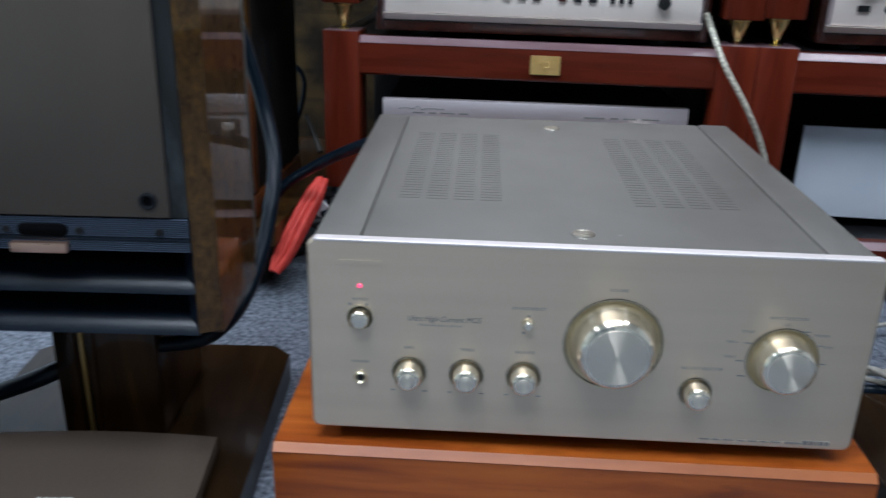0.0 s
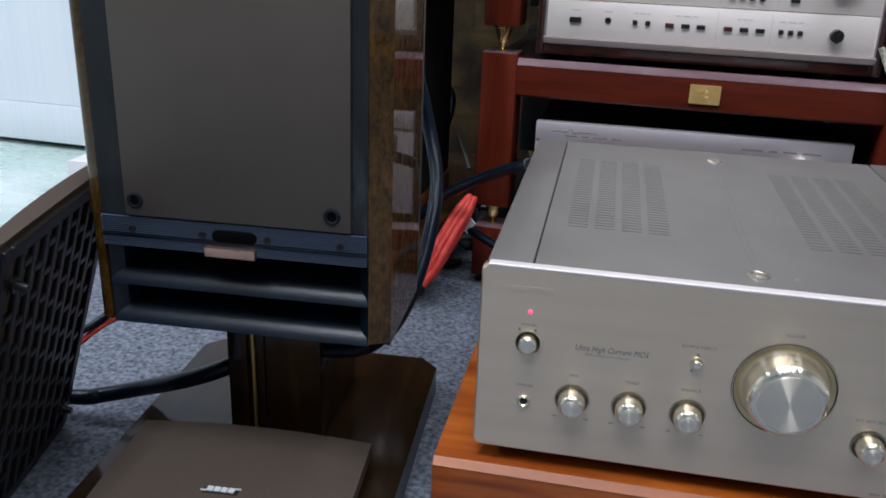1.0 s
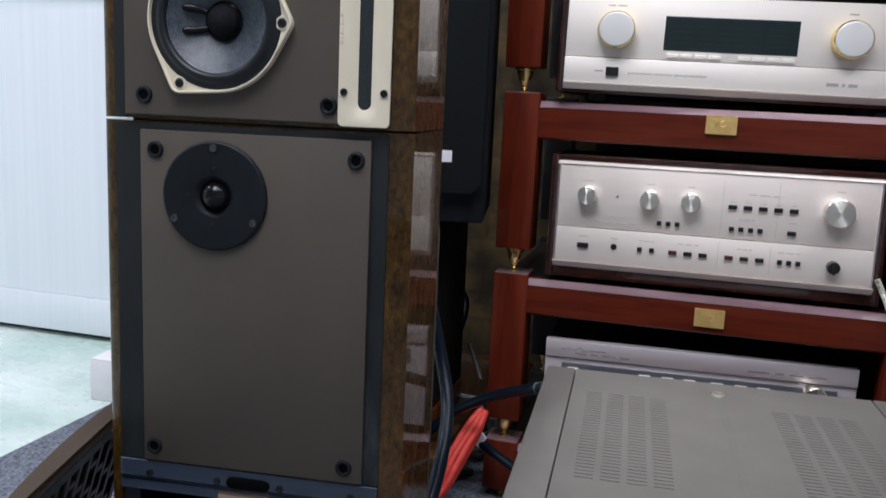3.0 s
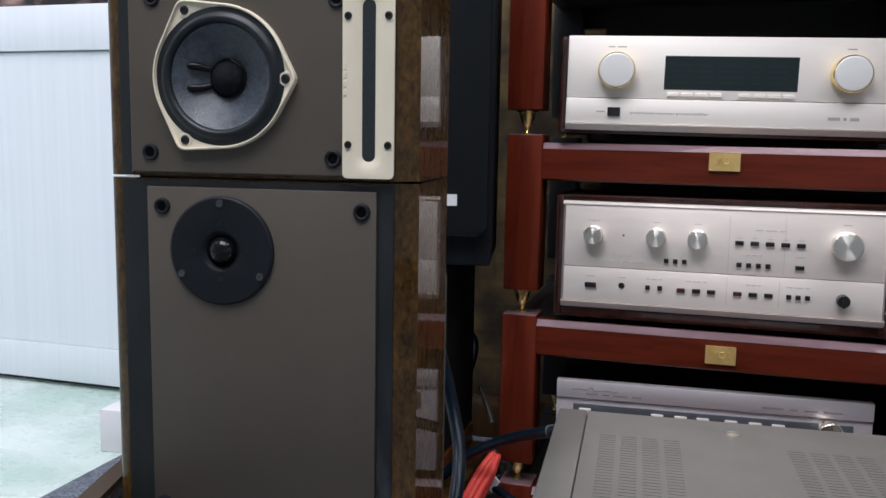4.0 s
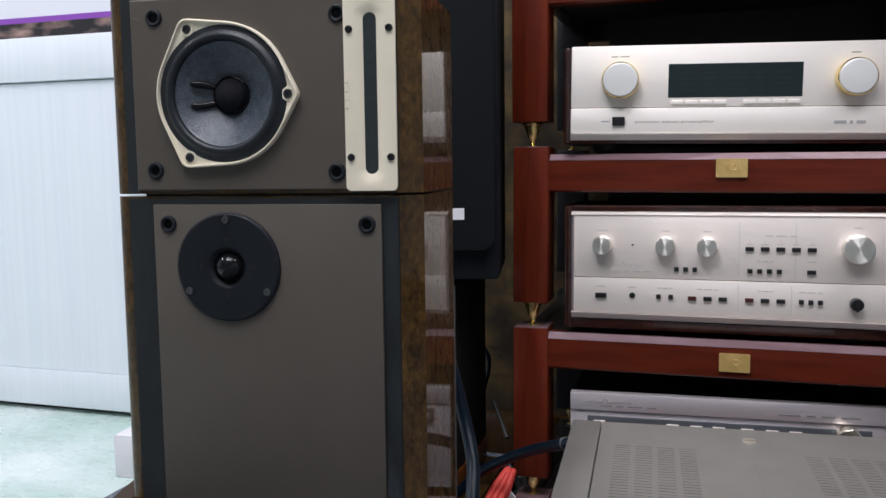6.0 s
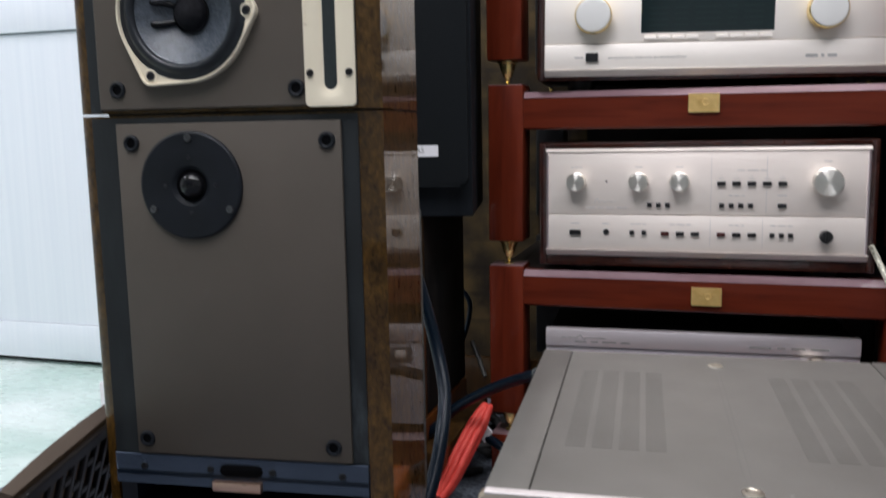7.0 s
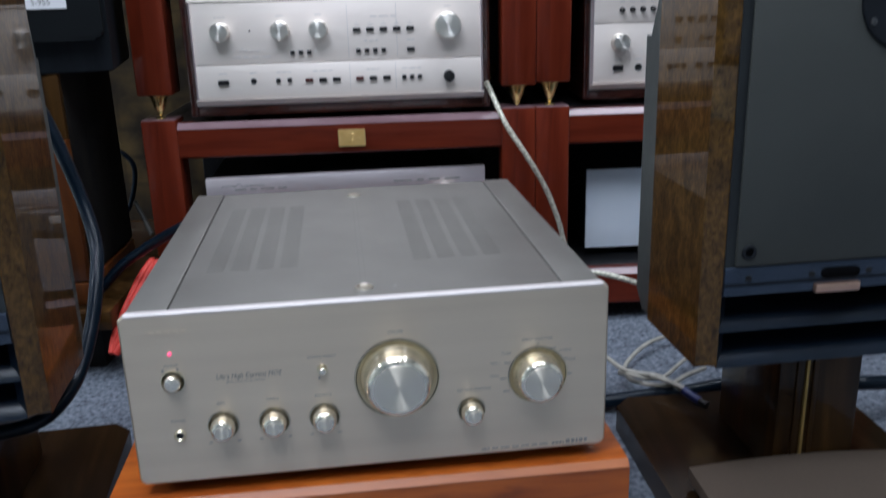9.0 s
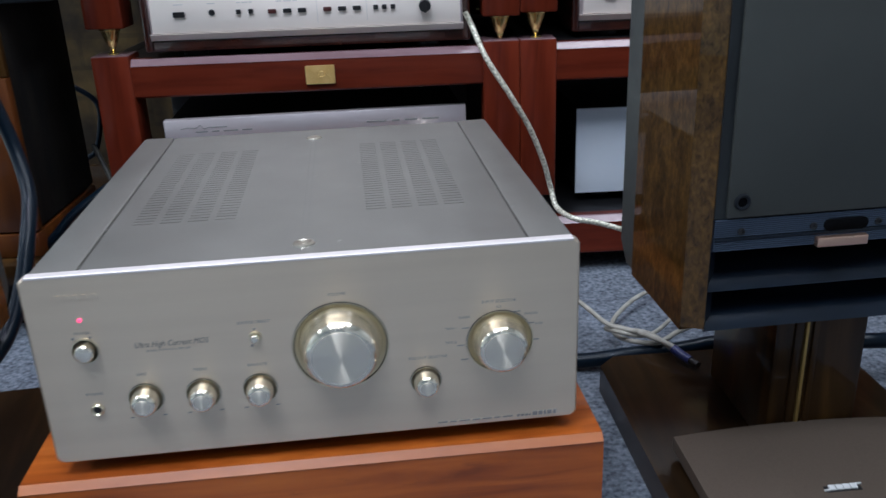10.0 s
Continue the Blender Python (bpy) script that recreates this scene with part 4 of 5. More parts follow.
def preamp():
    x0, z0, y = -0.134, 0.649, 1.492
    shift = -0.0045
    t = wood_cased(x0 + shift, y, z0 + 0.001, 0.468, 0.135, "pale gold preamplifier with a dark display in a rosewood case", 0.36, 0.0165, 0.0048)
    t.rotation_euler, t.scale = (0, radians(0.8), radians(6.5)), (1.02, 1, 1)
    skin = brushed("pale_gold_aluminium", (0.955, 0.875, 0.800), (0.975, 0.905, 0.835), 0.5, 0.5, 0.2)
    part("front_panel", B(0, 0.468, 0.0, 0.012, 0.7135 - z0, 0.8015 - z0, 0.0012), skin, t)
    part("lower_panel", B(0, 0.468, -0.0014, 0.012, 0.6765 - z0, 0.7125 - z0, 0.0012), skin, t)
    part("bottom_lip", under_lip(0.468, -0.0030, 0.6665 - z0, 0.6760 - z0), skin, t)
    def lx(x):
        return x - x0
    frame = part("display", B(lx(0.001), lx(0.1795), -0.0008, 0.002, 0.7265 - z0, 0.7742 - z0, 0.0005, 1), GLASS_DARK, t, "unlit dark green glass display")
    bm = bmesh.new()
    for k in range(4):
        bars(bm, lx(0.012), lx(0.165), -0.001, 0.737 + 0.008 * k - z0, 0.0025, (1, 0.7, 1.3, 0.5, 1))
    tagged(part("display_pattern", bm, plain("unlit_segments", (0.010, 0.024, 0.024), 0.2), frame), kind="stuff")
    white_cap = plain("pale_knob_face", (0.84, 0.82, 0.79), 0.36, 0.15)
    for x in (-0.0655, 0.2455):
        k = knob_part(t, (lx(x), 0, 0.7515 - z0), 0.0245, 0.020, white_cap)
        part("gold_ring", L([(0.0246, -0.019), (0.0258, -0.017), (0.0258, -0.001), (0.0246, 0.0)], 40), BRASS, k)
    switch_row(t, lx(0.0135), lx(0.0715), 4, 0, 0.7195 - z0, 0.0162, 0.0052, 0.003, "key", skin)
    switch_row(t, lx(0.1105), lx(0.1685), 4, 0, 0.7195 - z0, 0.0162, 0.0052, 0.003, "key", skin)
    switch_row(t, lx(-0.0665), lx(-0.0665), 1, -0.0014, 0.6935 - z0, 0.0175, 0.0125, 0.004, "power_switch")
    text_part("precision stereo preamplifier", 0.0052, INK_GREY, t, (lx(0.0105), -0.0016, 0.6925 - z0), width=0.108)
    bm = bmesh.new()
    bars(bm, lx(0.2215), lx(0.2615), -0.0014, 0.6905 - z0, 0.0042, (1.2, 0.3, 0.9))
    bars(bm, lx(-0.091), lx(-0.079), -0.0014, 0.6935 - z0, 0.0016, (1,))
    bars(bm, lx(-0.078), lx(-0.053), 0.0, 0.786 - z0, 0.0014, (1, 1.4))
    bars(bm, lx(0.240), lx(0.252), 0.0, 0.786 - z0, 0.0014, (1,))
    tagged(part("panel_print", bm, INK_SOFT, t), kind="stuff")
    return t


preamp()


def silver_receiver():
    t = thing("receiver", pose(-0.139, 1.504, 0.1015, 0, 0, 3.6), "brushed silver receiver with a recessed key strip, on the rack", "receiver")
    part("body", B(0.004, 0.448, 0.016, 0.36, 0.016, 0.178), BLACK, t)
    part("top_strip", B(0.0, 0.452, 0.0, 0.016, 0.1565, 0.1835, 0.0014), SILVER_STREAK, t)
    part("lower_front", B(0.0, 0.452, 0.004, 0.016, 0.018, 0.155, 0.0012), SILVER_STREAK, t)
    strip = part("key_strip", B(0.026, 0.426, 0.0005, 0.004, 0.124, 0.148, 0.001), plain("grey_strip", (0.18, 0.19, 0.21), 0.35, 0.6), t)
    for x in (0.044, 0.152, 0.186, 0.218, 0.258, 0.292, 0.324):
        part("key", B(x - 0.009, x + 0.009, -0.004, 0.0005, 0.130, 0.142, 0.0012), SILVER, strip)
    knob_part(t, (0.393, 0.0005, 0.137), 0.018, 0.02, GOLD_KNOB)
    feet(t, 0.05, 0.40, 0.05, 0.31, 0.0, 0.0165)
    bm = bmesh.new()
    bars(bm, 0.045, 0.128, 0.0, 0.1645, 0.0016, (1, 0.6, 1.2, 0.8))
    bars(bm, 0.30, 0.41, 0.0, 0.1655, 0.0022, (1.3, 0.5, 0.8, 1.1))
    tagged(part("panel_print", bm, INK_GREY, t), kind="stuff")
    part("script_mark", tube(bmesh.new(), [(0.024, -0.0004, 0.170), (0.036, -0.0004, 0.1715), (0.046, -0.0004, 0.1705), (0.053, -0.0004, 0.1745), (0.058, -0.0004, 0.169), (0.066, -0.0004, 0.171), (0.092, -0.0004, 0.1705)], 0.0005, 5, 6), INK_GREY, t)
    return t


silver_receiver()


def side_unit():
    """The second wood-cased amplifier, in the neighbouring rack."""
    x0, z0, y = 0.487, 0.372, 1.545
    t = wood_cased(x0, y, z0, 0.449, 0.149, "silver-fronted amplifier with a black power switch in a rosewood case")
    part("front_panel", B(0.0045, 0.4445, 0.0, 0.012, 0.4105 - z0, 0.5045 - z0, 0.0012), SILVER, t)
    part("upper_panel", B(0.0045, 0.4445, -0.0012, 0.012, 0.5055 - z0, 0.5475 - z0, 0.0012), SILVER, t)
    part("top_bevel", top_bevel(0.449, 0.5480 - z0, 0.5605 - z0), SILVER, t, "sloping bright upper edge")
    for ex, q in ((0.0, 1), (0.449, -1)):
        part("side_bevel", side_bevel(ex, q, 0.4100 - z0, 0.5476 - z0), SILVER_STREAK, t, "sloping metal edge")
    part("bottom_lip", under_lip(0.449, -0.0028, 0.400 - z0, 0.4096 - z0), SILVER, t)
    for i in range(8):
        part("toggle", L([(0, -0.013), (0.0022, -0.013), (0.003, -0.009), (0.0022, 0), (0.0042, 0), (0.0042, -0.002), (0.0022, -0.002)], 14), BLACK, t, at=(0.049 + 0.0165 * i, -0.0012, 0.5255 - z0))
    for x in (0.046, 0.40):
        knob_part(t, (x, 0, 0.4755 - z0), 0.0135, 0.022, SILVER_KNOB)
    switch_row(t, 0.045, 0.045, 1, 0, 0.4345 - z0, 0.0165, 0.0085, name="power_switch")
    switch_row(t, 0.12, 0.33, 8, 0, 0.4345 - z0, 0.0115, 0.006)
    switch_row(t, 0.12, 0.33, 8, 0, 0.4755 - z0, 0.0115, 0.006)
    jack = part("headphone_jack", L([(0.003, 0.001), (0.003, -0.001), (0.0052, -0.002), (0.006, 0)], 24), DARK_GREY, t, at=(0.079, 0, 0.4345 - z0))
    part("jack_hole", L([(0, -0.0006), (0.0031, -0.0006), (0.0031, 0), (0, 0)], 16), BLACK, jack)
    bm = bmesh.new()
    for x in (0.045, 0.079, 0.15, 0.21, 0.27, 0.33):
        bars(bm, x - 0.006, x + 0.006, 0.0, 0.4475 - z0, 0.0014, (1,))
    for i in range(8):
        bars(bm, 0.045 + 0.0165 * i, 0.053 + 0.0165 * i, -0.0012, 0.5375 - z0, 0.0012, (1,))
    tagged(part("panel_print", bm, INK_FAINT, t), kind="stuff")
    return t


side_unit()
pale = thing("power_supply", pose(0.494, 1.585, 0.1015), "plain pale blue-grey fronted unit on the rack", "power unit")
part("front_panel", B(0.0, 0.40, 0.0, 0.008, 0.016, 0.157, 0.001), PALE_PANEL, pale)
part("body", B(0.006, 0.394, 0.008, 0.30, 0.014, 0.152), BLACK, pale)
feet(pale, 0.05, 0.35, 0.05, 0.25, 0.0, 0.0145)


# ---- bookshelf loudspeakers ----
HALF, INNER, OUTER, CH, CH_OUT, WOOD_D, DEEP = 0.136, 0.1180, 0.1234, 0.010, 0.0068, 0.142, 0.185
TAPER = 0.0005      # the sides draw in towards the back


def front_edges(s):
    """Where the flat front ends: s is the side of the wide veneered bevel."""
    return (-OUTER, INNER) if s > 0 else (-INNER, OUTER)


def rounded_edge(q):
    """The narrow outer edge, worn round, from the flat front to the side q."""
    return [(q * (OUTER + (HALF - OUTER) * math.sin(a)), CH_OUT * (1 - math.cos(a))) for a in (math.pi / 2 * k / 5 for k in range(1, 6))]


def outline(s, y1):
    k = HALF - TAPER
    f0, f1 = front_edges(s)
    right = [(HALF, CH)] if s > 0 else rounded_edge(1)
    left = rounded_edge(-1)[::-1] if s > 0 else [(-HALF, CH)]
    return [(f0, 0.0), (f1, 0.0)] + right + [(k, y1), (-k, y1)] + left


def screw(parent, at, r=0.0032, material=None):
    s = part("screw", L([(0, -0.0006), (r * 0.45, -0.0006), (r * 0.5, -0.0016), (r * 0.9, -0.0014), (r, 0), (0, 0)], 12), material or BLACK, parent, at=at)
    return s


def socket(parent, at):
    s = part("grille_socket", L([(0.0042, 0.003), (0.0042, -0.0016), (0.0058, -0.0022), (0.0070, -0.0016), (0.0074, 0.0)], 20), TWEETER, parent, at=at)
    part("socket_hole", L([(0, -0.0008), (0.0043, -0.0008), (0.0043, 0.001), (0, 0.001)], 14), RECESS, s)
    return s


def rear_cover(z0, z1, deep, low=0.040, slope=0.097):
    """The matt back section with its upper and lower rear edges cut off."""
    bm = bmesh.new()
    h = HALF - TAPER - 0.002
    prism(bm, [(WOOD_D, z0 + 0.004), (deep - 0.02, z0 + 0.004), (deep, z0 + 0.024), (deep, z1 - slope), (deep - (deep - WOOD_D) * 0.3, z1 - slope), (WOOD_D + 0.004, z1 - low), (WOOD_D, z1 - low)], -h, h, "x")
    return bm


def lower_speaker(m, s, label):
    """The lower box: tweeter, ribbed band and louvred port. s mirrors the layout."""
    t = thing("loudspeaker", m, label, "loudspeaker", "lower loudspeakers")
    z0, z1, zb, zp = 0.0, 0.4115, 0.108, 0.079
    bm = bmesh.new()
    f0, f1 = front_edges(s)
    prism(bm, outline(s, WOOD_D), zp, z1, "z", 0.0)
    part("cabinet", bm, BURL, t, "lacquered oak veneer cabinet with scuffed edges")
    part("bottom_board", B(-HALF + TAPER, HALF - TAPER, 0.012, WOOD_D, z0, z0 + 0.004), BURL, t)
    for q, f in ((-1, f0), (1, f1)):
        pts = [(f, 0.0)] + ([(q * HALF, CH)] if q == s else rounded_edge(q)) + [(q * (HALF - TAPER), WOOD_D), (f, WOOD_D)]
        part("side_cheek", prism(bmesh.new(), pts, z0 + 0.0042, zp, "z"), BURL, t)
    part("rear_cover", rear_cover(z0, z1, DEEP if s < 0 else DEEP - 0.024), GREY_BACK, t)
    part("front_frame", B(f0 + 0.0006, f1 - 0.0006, -0.0015, 0.001, zb, z1 - 0.002), DARK_GREY, t, "scuffed black front frame")
    part("baffle", B(-0.1080 if s < 0 else -0.0985, 0.1035 if s > 0 else 0.0985, -0.005, -0.001, zb + 0.001, z1 - 0.0070, 0.0008), BAFFLE if s > 0 else BAFFLE_SHADED, t, "taupe vinyl baffle" if s > 0 else "taupe vinyl baffle, darkened with painted shade")
    for x in (-0.0885 if s > 0 else -0.096, 0.0875):
        for z, lean in ((0.123, 0.0), (0.388, 0.004)):
            socket(t, (x + lean, -0.005, z))
    tw = part("tweeter", L([(0.0137, -0.0053), (0.0172, -0.0083), (0.0180, -0.0085), (0.030, -0.0085), (0.0445, -0.0085), (0.0462, -0.0075), (0.0465, -0.005), (0.0, -0.005)], 48), TWEETER, t, at=(-0.0335 * s + 0.003, 0, 0.3515))
    part("throat", L([(0.0, -0.0052), (0.0138, -0.0052), (0.0138, -0.0056), (0.0, -0.0056)], 32), RECESS, tw)
    part("dome", L([(0, -0.0138), (0.0045, -0.0133), (0.0085, -0.0112), (0.0108, -0.0078), (0.0118, -0.0052), (0, -0.0052)], 28), DOME, tw, angle=60)
    for a in (90, 210, 330):
        screw(tw, (0.0405 * math.cos(radians(a)), -0.0084, 0.0405 * math.sin(radians(a))), 0.0034, SCREW_STEEL)
    for a in (0, 90, 180, 270):
        screw(tw, (0.0231 * math.cos(radians(a)), -0.0076, 0.0235 * math.sin(radians(a))), 0.0019, SCREW_GREY)
    # ribbed band
    bm = bmesh.new()
    box(bm, f0 + 0.0004, f1 - 0.0004, -0.003, 0.004, zp, zb - 0.0006)
    band = part("ribbed_band", bm, BLACK_SOFT, t)
    rib = part("rib", prism(bmesh.new(), [(-0.003, 0.0), (-0.0041, 0.0002), (-0.0041, 0.0006), (-0.003, 0.0011)], f0 + 0.0008, f1 - 0.0008, "x"), RIB, band, "bright-edged blued rib", at=(0, 0, zp + 0.0006))
    for k in list(range(1, 5)) + list(range(7, 16)):       # a plain strip parts the lower ribs from the upper
        clone(rib, (0, 0, zp + 0.0006 + k * 0.00178))
    part("band_strip", B(f0 + 0.0008, f1 - 0.0008, -0.0044, -0.003, zp + 0.0095, zp + 0.0118, 0.0004), BLACK_SOFT, band)
    part("badge_slot", prism(bmesh.new(), rrect(0, 0.0965, 0.040, 0.0105, 0.005), -0.0056, -0.003, "y", 0.0006), RECESS, band, "dark recessed slot")
    part("badge", B(-0.0265, 0.0195, -0.0095, -0.003, 0.0780, 0.0868, 0.001), COPPER, band, "small copper name badge")
    for x in (-0.094, -0.0295, 0.0295, 0.094):
        screw(band, (x, -0.0042, 0.0965), 0.0034)
    # louvred port
    bm = bmesh.new()
    box(bm, f0 + 0.0008, f1 - 0.0008, 0.10, 0.104, z0 + 0.0042, zp - 0.0008)
    part("port_back", bm, BLACK, t)
    for name, top in (("port_louvre", 0.0595), ("port_lip", 0.0215)):
        bm = bmesh.new()
        prof = [(0.052, top), (0.030, top - 0.0015), (0.014, top - 0.006), (0.004, top - 0.0125), (0.0005, top - 0.0195), (0.004, top - 0.0212), (0.012, top - 0.0155), (0.028, top - 0.010), (0.052, top - 0.008)]
        prism(bm, prof, f0 + 0.0008, f1 - 0.0008, "x")
        part(name, bm, BLACK_SOFT, t, angle=48)
    for f in (f0, f1):
        bm = bmesh.new()
        q = 1 if f > 0 else -1
        prism(bm, [(f - q * 0.0012, 0.002), (f - q * 0.0105, 0.012), (f - q * 0.017, 0.06), (f - q * 0.0012, 0.06)], z0 + 0.005, zp - 0.001, "z")
        part("port_cheek", bm, BLACK_SOFT, t)
    return t


def hull(pts):
    pts = sorted(pts)
    def half(seq):
        h = []
        for p in seq:
            while len(h) > 1 and (h[-1][0] - h[-2][0]) * (p[1] - h[-2][1]) - (h[-1][1] - h[-2][1]) * (p[0] - h[-2][0]) <= 0:
                h.pop()
            h.append(p)
        return h
    a, b = half(pts), half(pts[::-1])
    return a[:-1] + b[:-1]


def upper_speaker(m, s, label):
    """The upper box: woofer in a cream three-eared frame and a cream slotted port plate."""
    t = thing("loudspeaker", m, label, "loudspeaker", "upper loudspeakers")
    z1 = 0.1655
    deep = 0.034
    bm = bmesh.new()
    prism(bm, [(-HALF, deep), (HALF, deep), (HALF - TAPER, WOOD_D), (TAPER - HALF, WOOD_D)], 0.0, z1, "z")
    part("cabinet", bm, BURL, t, "lacquered oak veneer cabinet")
    f0, f1 = front_edges(s)
    for q, f in ((-1, f0), (1, f1)):
        part("side_cheek", prism(bmesh.new(), [(f, 0.0)] + ([(q * HALF, CH)] if q == s else rounded_edge(q)) + [(q * HALF, deep), (f, deep)], 0.0, z1, "z"), BURL, t)
    part("bottom_board", B(f0, f1, 0.0, deep, 0.0, 0.003), BURL, t)
    part("top_board", B(f0, f1, 0.0, deep, z1 - 0.003, z1), BURL, t)
    part("rear_cover", rear_cover(0.0, z1, DEEP if s < 0 else DEEP - 0.036, 0.006, 0.050), GREY_BACK, t)
    part("base_pad", B(-0.112, 0.112, 0.008, 0.18, -0.0020, 0.0), RUBBER, t)
    xs = sorted((-s * (OUTER - 0.0006), -s * 0.1120))
    part("front_frame", B(xs[0], xs[1], -0.0015, 0.001, 0.001, z1 - 0.001), DARK_GREY, t)
    xs = sorted((-s * 0.1120, s * 0.1165))
    cx, cz, px = -0.0285 * s, 0.0825, 0.0970 * s
    face = [(xs[0], 0.003), (xs[1], 0.003), (xs[1], z1 - 0.003), (xs[0], z1 - 0.003)]
    part("baffle", holed(bmesh.new(), face, [(cx, cz, 0.0545)], -0.005, 0.006, 0.001, 64), BAFFLE if s > 0 else BAFFLE_SHADED, t, "taupe vinyl baffle" if s > 0 else "taupe vinyl baffle, darkened with painted shade")
    for x, z in ((-0.094, 0.020), (0.067, 0.0175), (-0.090, 0.147), (0.070, 0.144)):
        socket(t, (x * s, -0.005, z))
    ears = [(-0.0585 * s, 0.136), (0.0285 * s, 0.081), (-0.060 * s, 0.0305)]
    ring = [(cx + 0.0588 * math.cos(a), cz + 0.0588 * math.sin(a)) for a in (2 * math.pi * k / 64 for k in range(64))]
    for ex, ez in ears:
        ring += [(ex + 0.0085 * math.cos(a), ez + 0.0085 * math.sin(a)) for a in (2 * math.pi * k / 24 for k in range(24))]
    edge = hull(ring)
    frame_pts = []
    for k in range(120):       # the outline at even angles round the cone
        a = 2 * math.pi * k / 120
        ux, uz = math.cos(a), math.sin(a)
        far = 0.0
        for (ax, az), (bx, bz) in zip(edge, edge[1:] + edge[:1]):
            den = ux * (bz - az) - uz * (bx - ax)
            if abs(den) > 1e-12:
                d = ((ax - cx) * (bz - az) - (az - cz) * (bx - ax)) / den
                w = ((ax - cx) * uz - (az - cz) * ux) / den
                if d > 0 and -1e-6 <= w <= 1 + 1e-6:
                    far = max(far, d)
        frame_pts.append((cx + far * ux, cz + far * uz))
    bm = bmesh.new()
    n = len(frame_pts)
    inner = [(cx + 0.0560 * math.cos(a), cz + 0.0560 * math.sin(a)) for a in (math.atan2(p[1] - cz, p[0] - cx) for p in frame_pts)]
    rows = []
    def shrunk(d):
        out = []
        for x, z in frame_pts:
            n = math.hypot(x - cx, z - cz)
            out.append((cx + (x - cx) * (n - d) / n, cz + (z - cz) * (n - d) / n))
        return out
    for pts, y in ((frame_pts, -0.005), (frame_pts, -0.0108), (shrunk(0.0008), -0.0118), (shrunk(0.0017), -0.0118), (shrunk(0.0024), -0.0094), (inner, -0.0088), (inner, -0.005)):
        rows.append([bm.verts.new((p[0], y, p[1])) for p in pts])
    for a, b in zip(rows, rows[1:]):
        for i in range(n):
            bm.faces.new((a[i], a[(i + 1) % n], b[(i + 1) % n], b[i]))
    woofer = part("woofer", bm, CREAM, t, "cream three-eared woofer frame")
    part("surround", L([(0.0564, -0.005), (0.0562, -0.0090), (0.0550, -0.0096), (0.0525, -0.0096), (0.0512, -0.0102), (0.0500, -0.0116), (0.0484, -0.0126), (0.0468, -0.0129), (0.0452, -0.0124),
                        (0.0438, -0.0110), (0.0429, -0.0088), (0.0424, -0.003)], 72, (cx, 0, cz)), SURROUND, woofer, "black rolled rubber surround", angle=50)
    part("cone", L([(0.0434, -0.0092), (0.038, -0.0056), (0.031, -0.0010), (0.024, 0.0032), (0.0145, 0.0092), (0.0145, 0.0110), (0.0434, -0.0050)], 64, (cx, 0, cz)), CONE, woofer, "dark coated paper cone")
    part("glue_ring", L([(0.0166, 0.0078), (0.0160, 0.0066), (0.0152, 0.0062), (0.0145, 0.0068), (0.0142, 0.0085)], 40, (cx, 0, cz)), DOME, woofer, "glossy black glue bead", angle=60)
    part("dust_cap", L([(0, -0.0030), (0.004, -0.0026), (0.009, -0.0006), (0.0128, 0.0024), (0.0150, 0.0080), (0, 0.009)], 40, (cx, 0, cz)), CAP_CLOTH, woofer)
    for dz, n in ((0.0066, 1), (-0.0062, -1)):
        bm = bmesh.new()
        line = glide([(cx - s * 0.0300, -0.0018, cz + dz * 1.42), (cx - s * 0.025, 0.0006, cz + dz * 1.40), (cx - s * 0.0195, 0.0038, cz + dz * 1.25), (cx - s * 0.0140, 0.0066, cz + dz * 1.0)], 8)
        for k, q in enumerate(line[:-1]):
            f = k / (len(line) - 1)
            r = 0.0034 * (1 - 0.6 * abs(2 * f - 0.7) ** 3) if f < 0.35 else 0.0034 - 0.0012 * (f - 0.35)
            bmesh.ops.create_icosphere(bm, subdivisions=2, radius=max(0.0012, r), matrix=Matrix.Translation(q))
        part("lead_wire", bm, DOME, woofer, "glossy sealed lead wire", angle=60)
    for ex, ez in ears:
        part("screw_boss", L([(0.0036, -0.0090), (0.0042, -0.0097), (0.0056, -0.0097), (0.0064, -0.0088)], 20), CREAM, woofer, at=(ex, 0, ez))
        screw(woofer, (ex, -0.0094, ez), 0.0036, SCREW_GREY)
    # slotted port plate
    bm = bmesh.new()
    outer, hole = rrect(px, 0.0795, 0.0425, 0.155, 0.004, 6), rrect(px, 0.0795, 0.0110, 0.128, 0.0054, 6)
    rim = rrect(px, 0.0795, 0.027, 0.148, 0.0132, 6)
    mid = [((a[0] + b[0]) / 2, (a[1] + b[1]) / 2) for a, b in zip(rim, hole)]
    rows = []
    for pts, y in ((outer, -0.005), (outer, -0.008), (rim, -0.0085), (mid, -0.0074), (hole, -0.0058), (hole, -0.0051)):
        rows.append([bm.verts.new((p[0], y, p[1])) for p in pts])
    n = len(outer)
    for a, b in zip(rows, rows[1:]):
        for i in range(n):
            bm.faces.new((a[i], a[(i + 1) % n], b[(i + 1) % n], b[i]))
    plate = part("port_plate", bm, CREAM, t, "cream slotted port plate")
    part("port_foam", B(px - 0.0060, px + 0.0060, -0.0055, -0.0049, 0.0145, 0.1445), FOAM, plate)
    for dx in (-0.0165, 0.0165):
        for z in (0.029, 0.1305):
            screw(plate, (px + dx, -0.0082, z), 0.0032)
    bm = bmesh.new()
    for k in range(4):
        box(bm, px - s * 0.0192 - 0.0012, px - s * 0.0192 + 0.0012, -0.0088, -0.008, 0.068 + 0.0068 * k, 0.0732 + 0.0068 * k, 0.0003, 1)
    tagged(part("raised_mark", bm, CREAM, plate), kind="stuff")
    return t


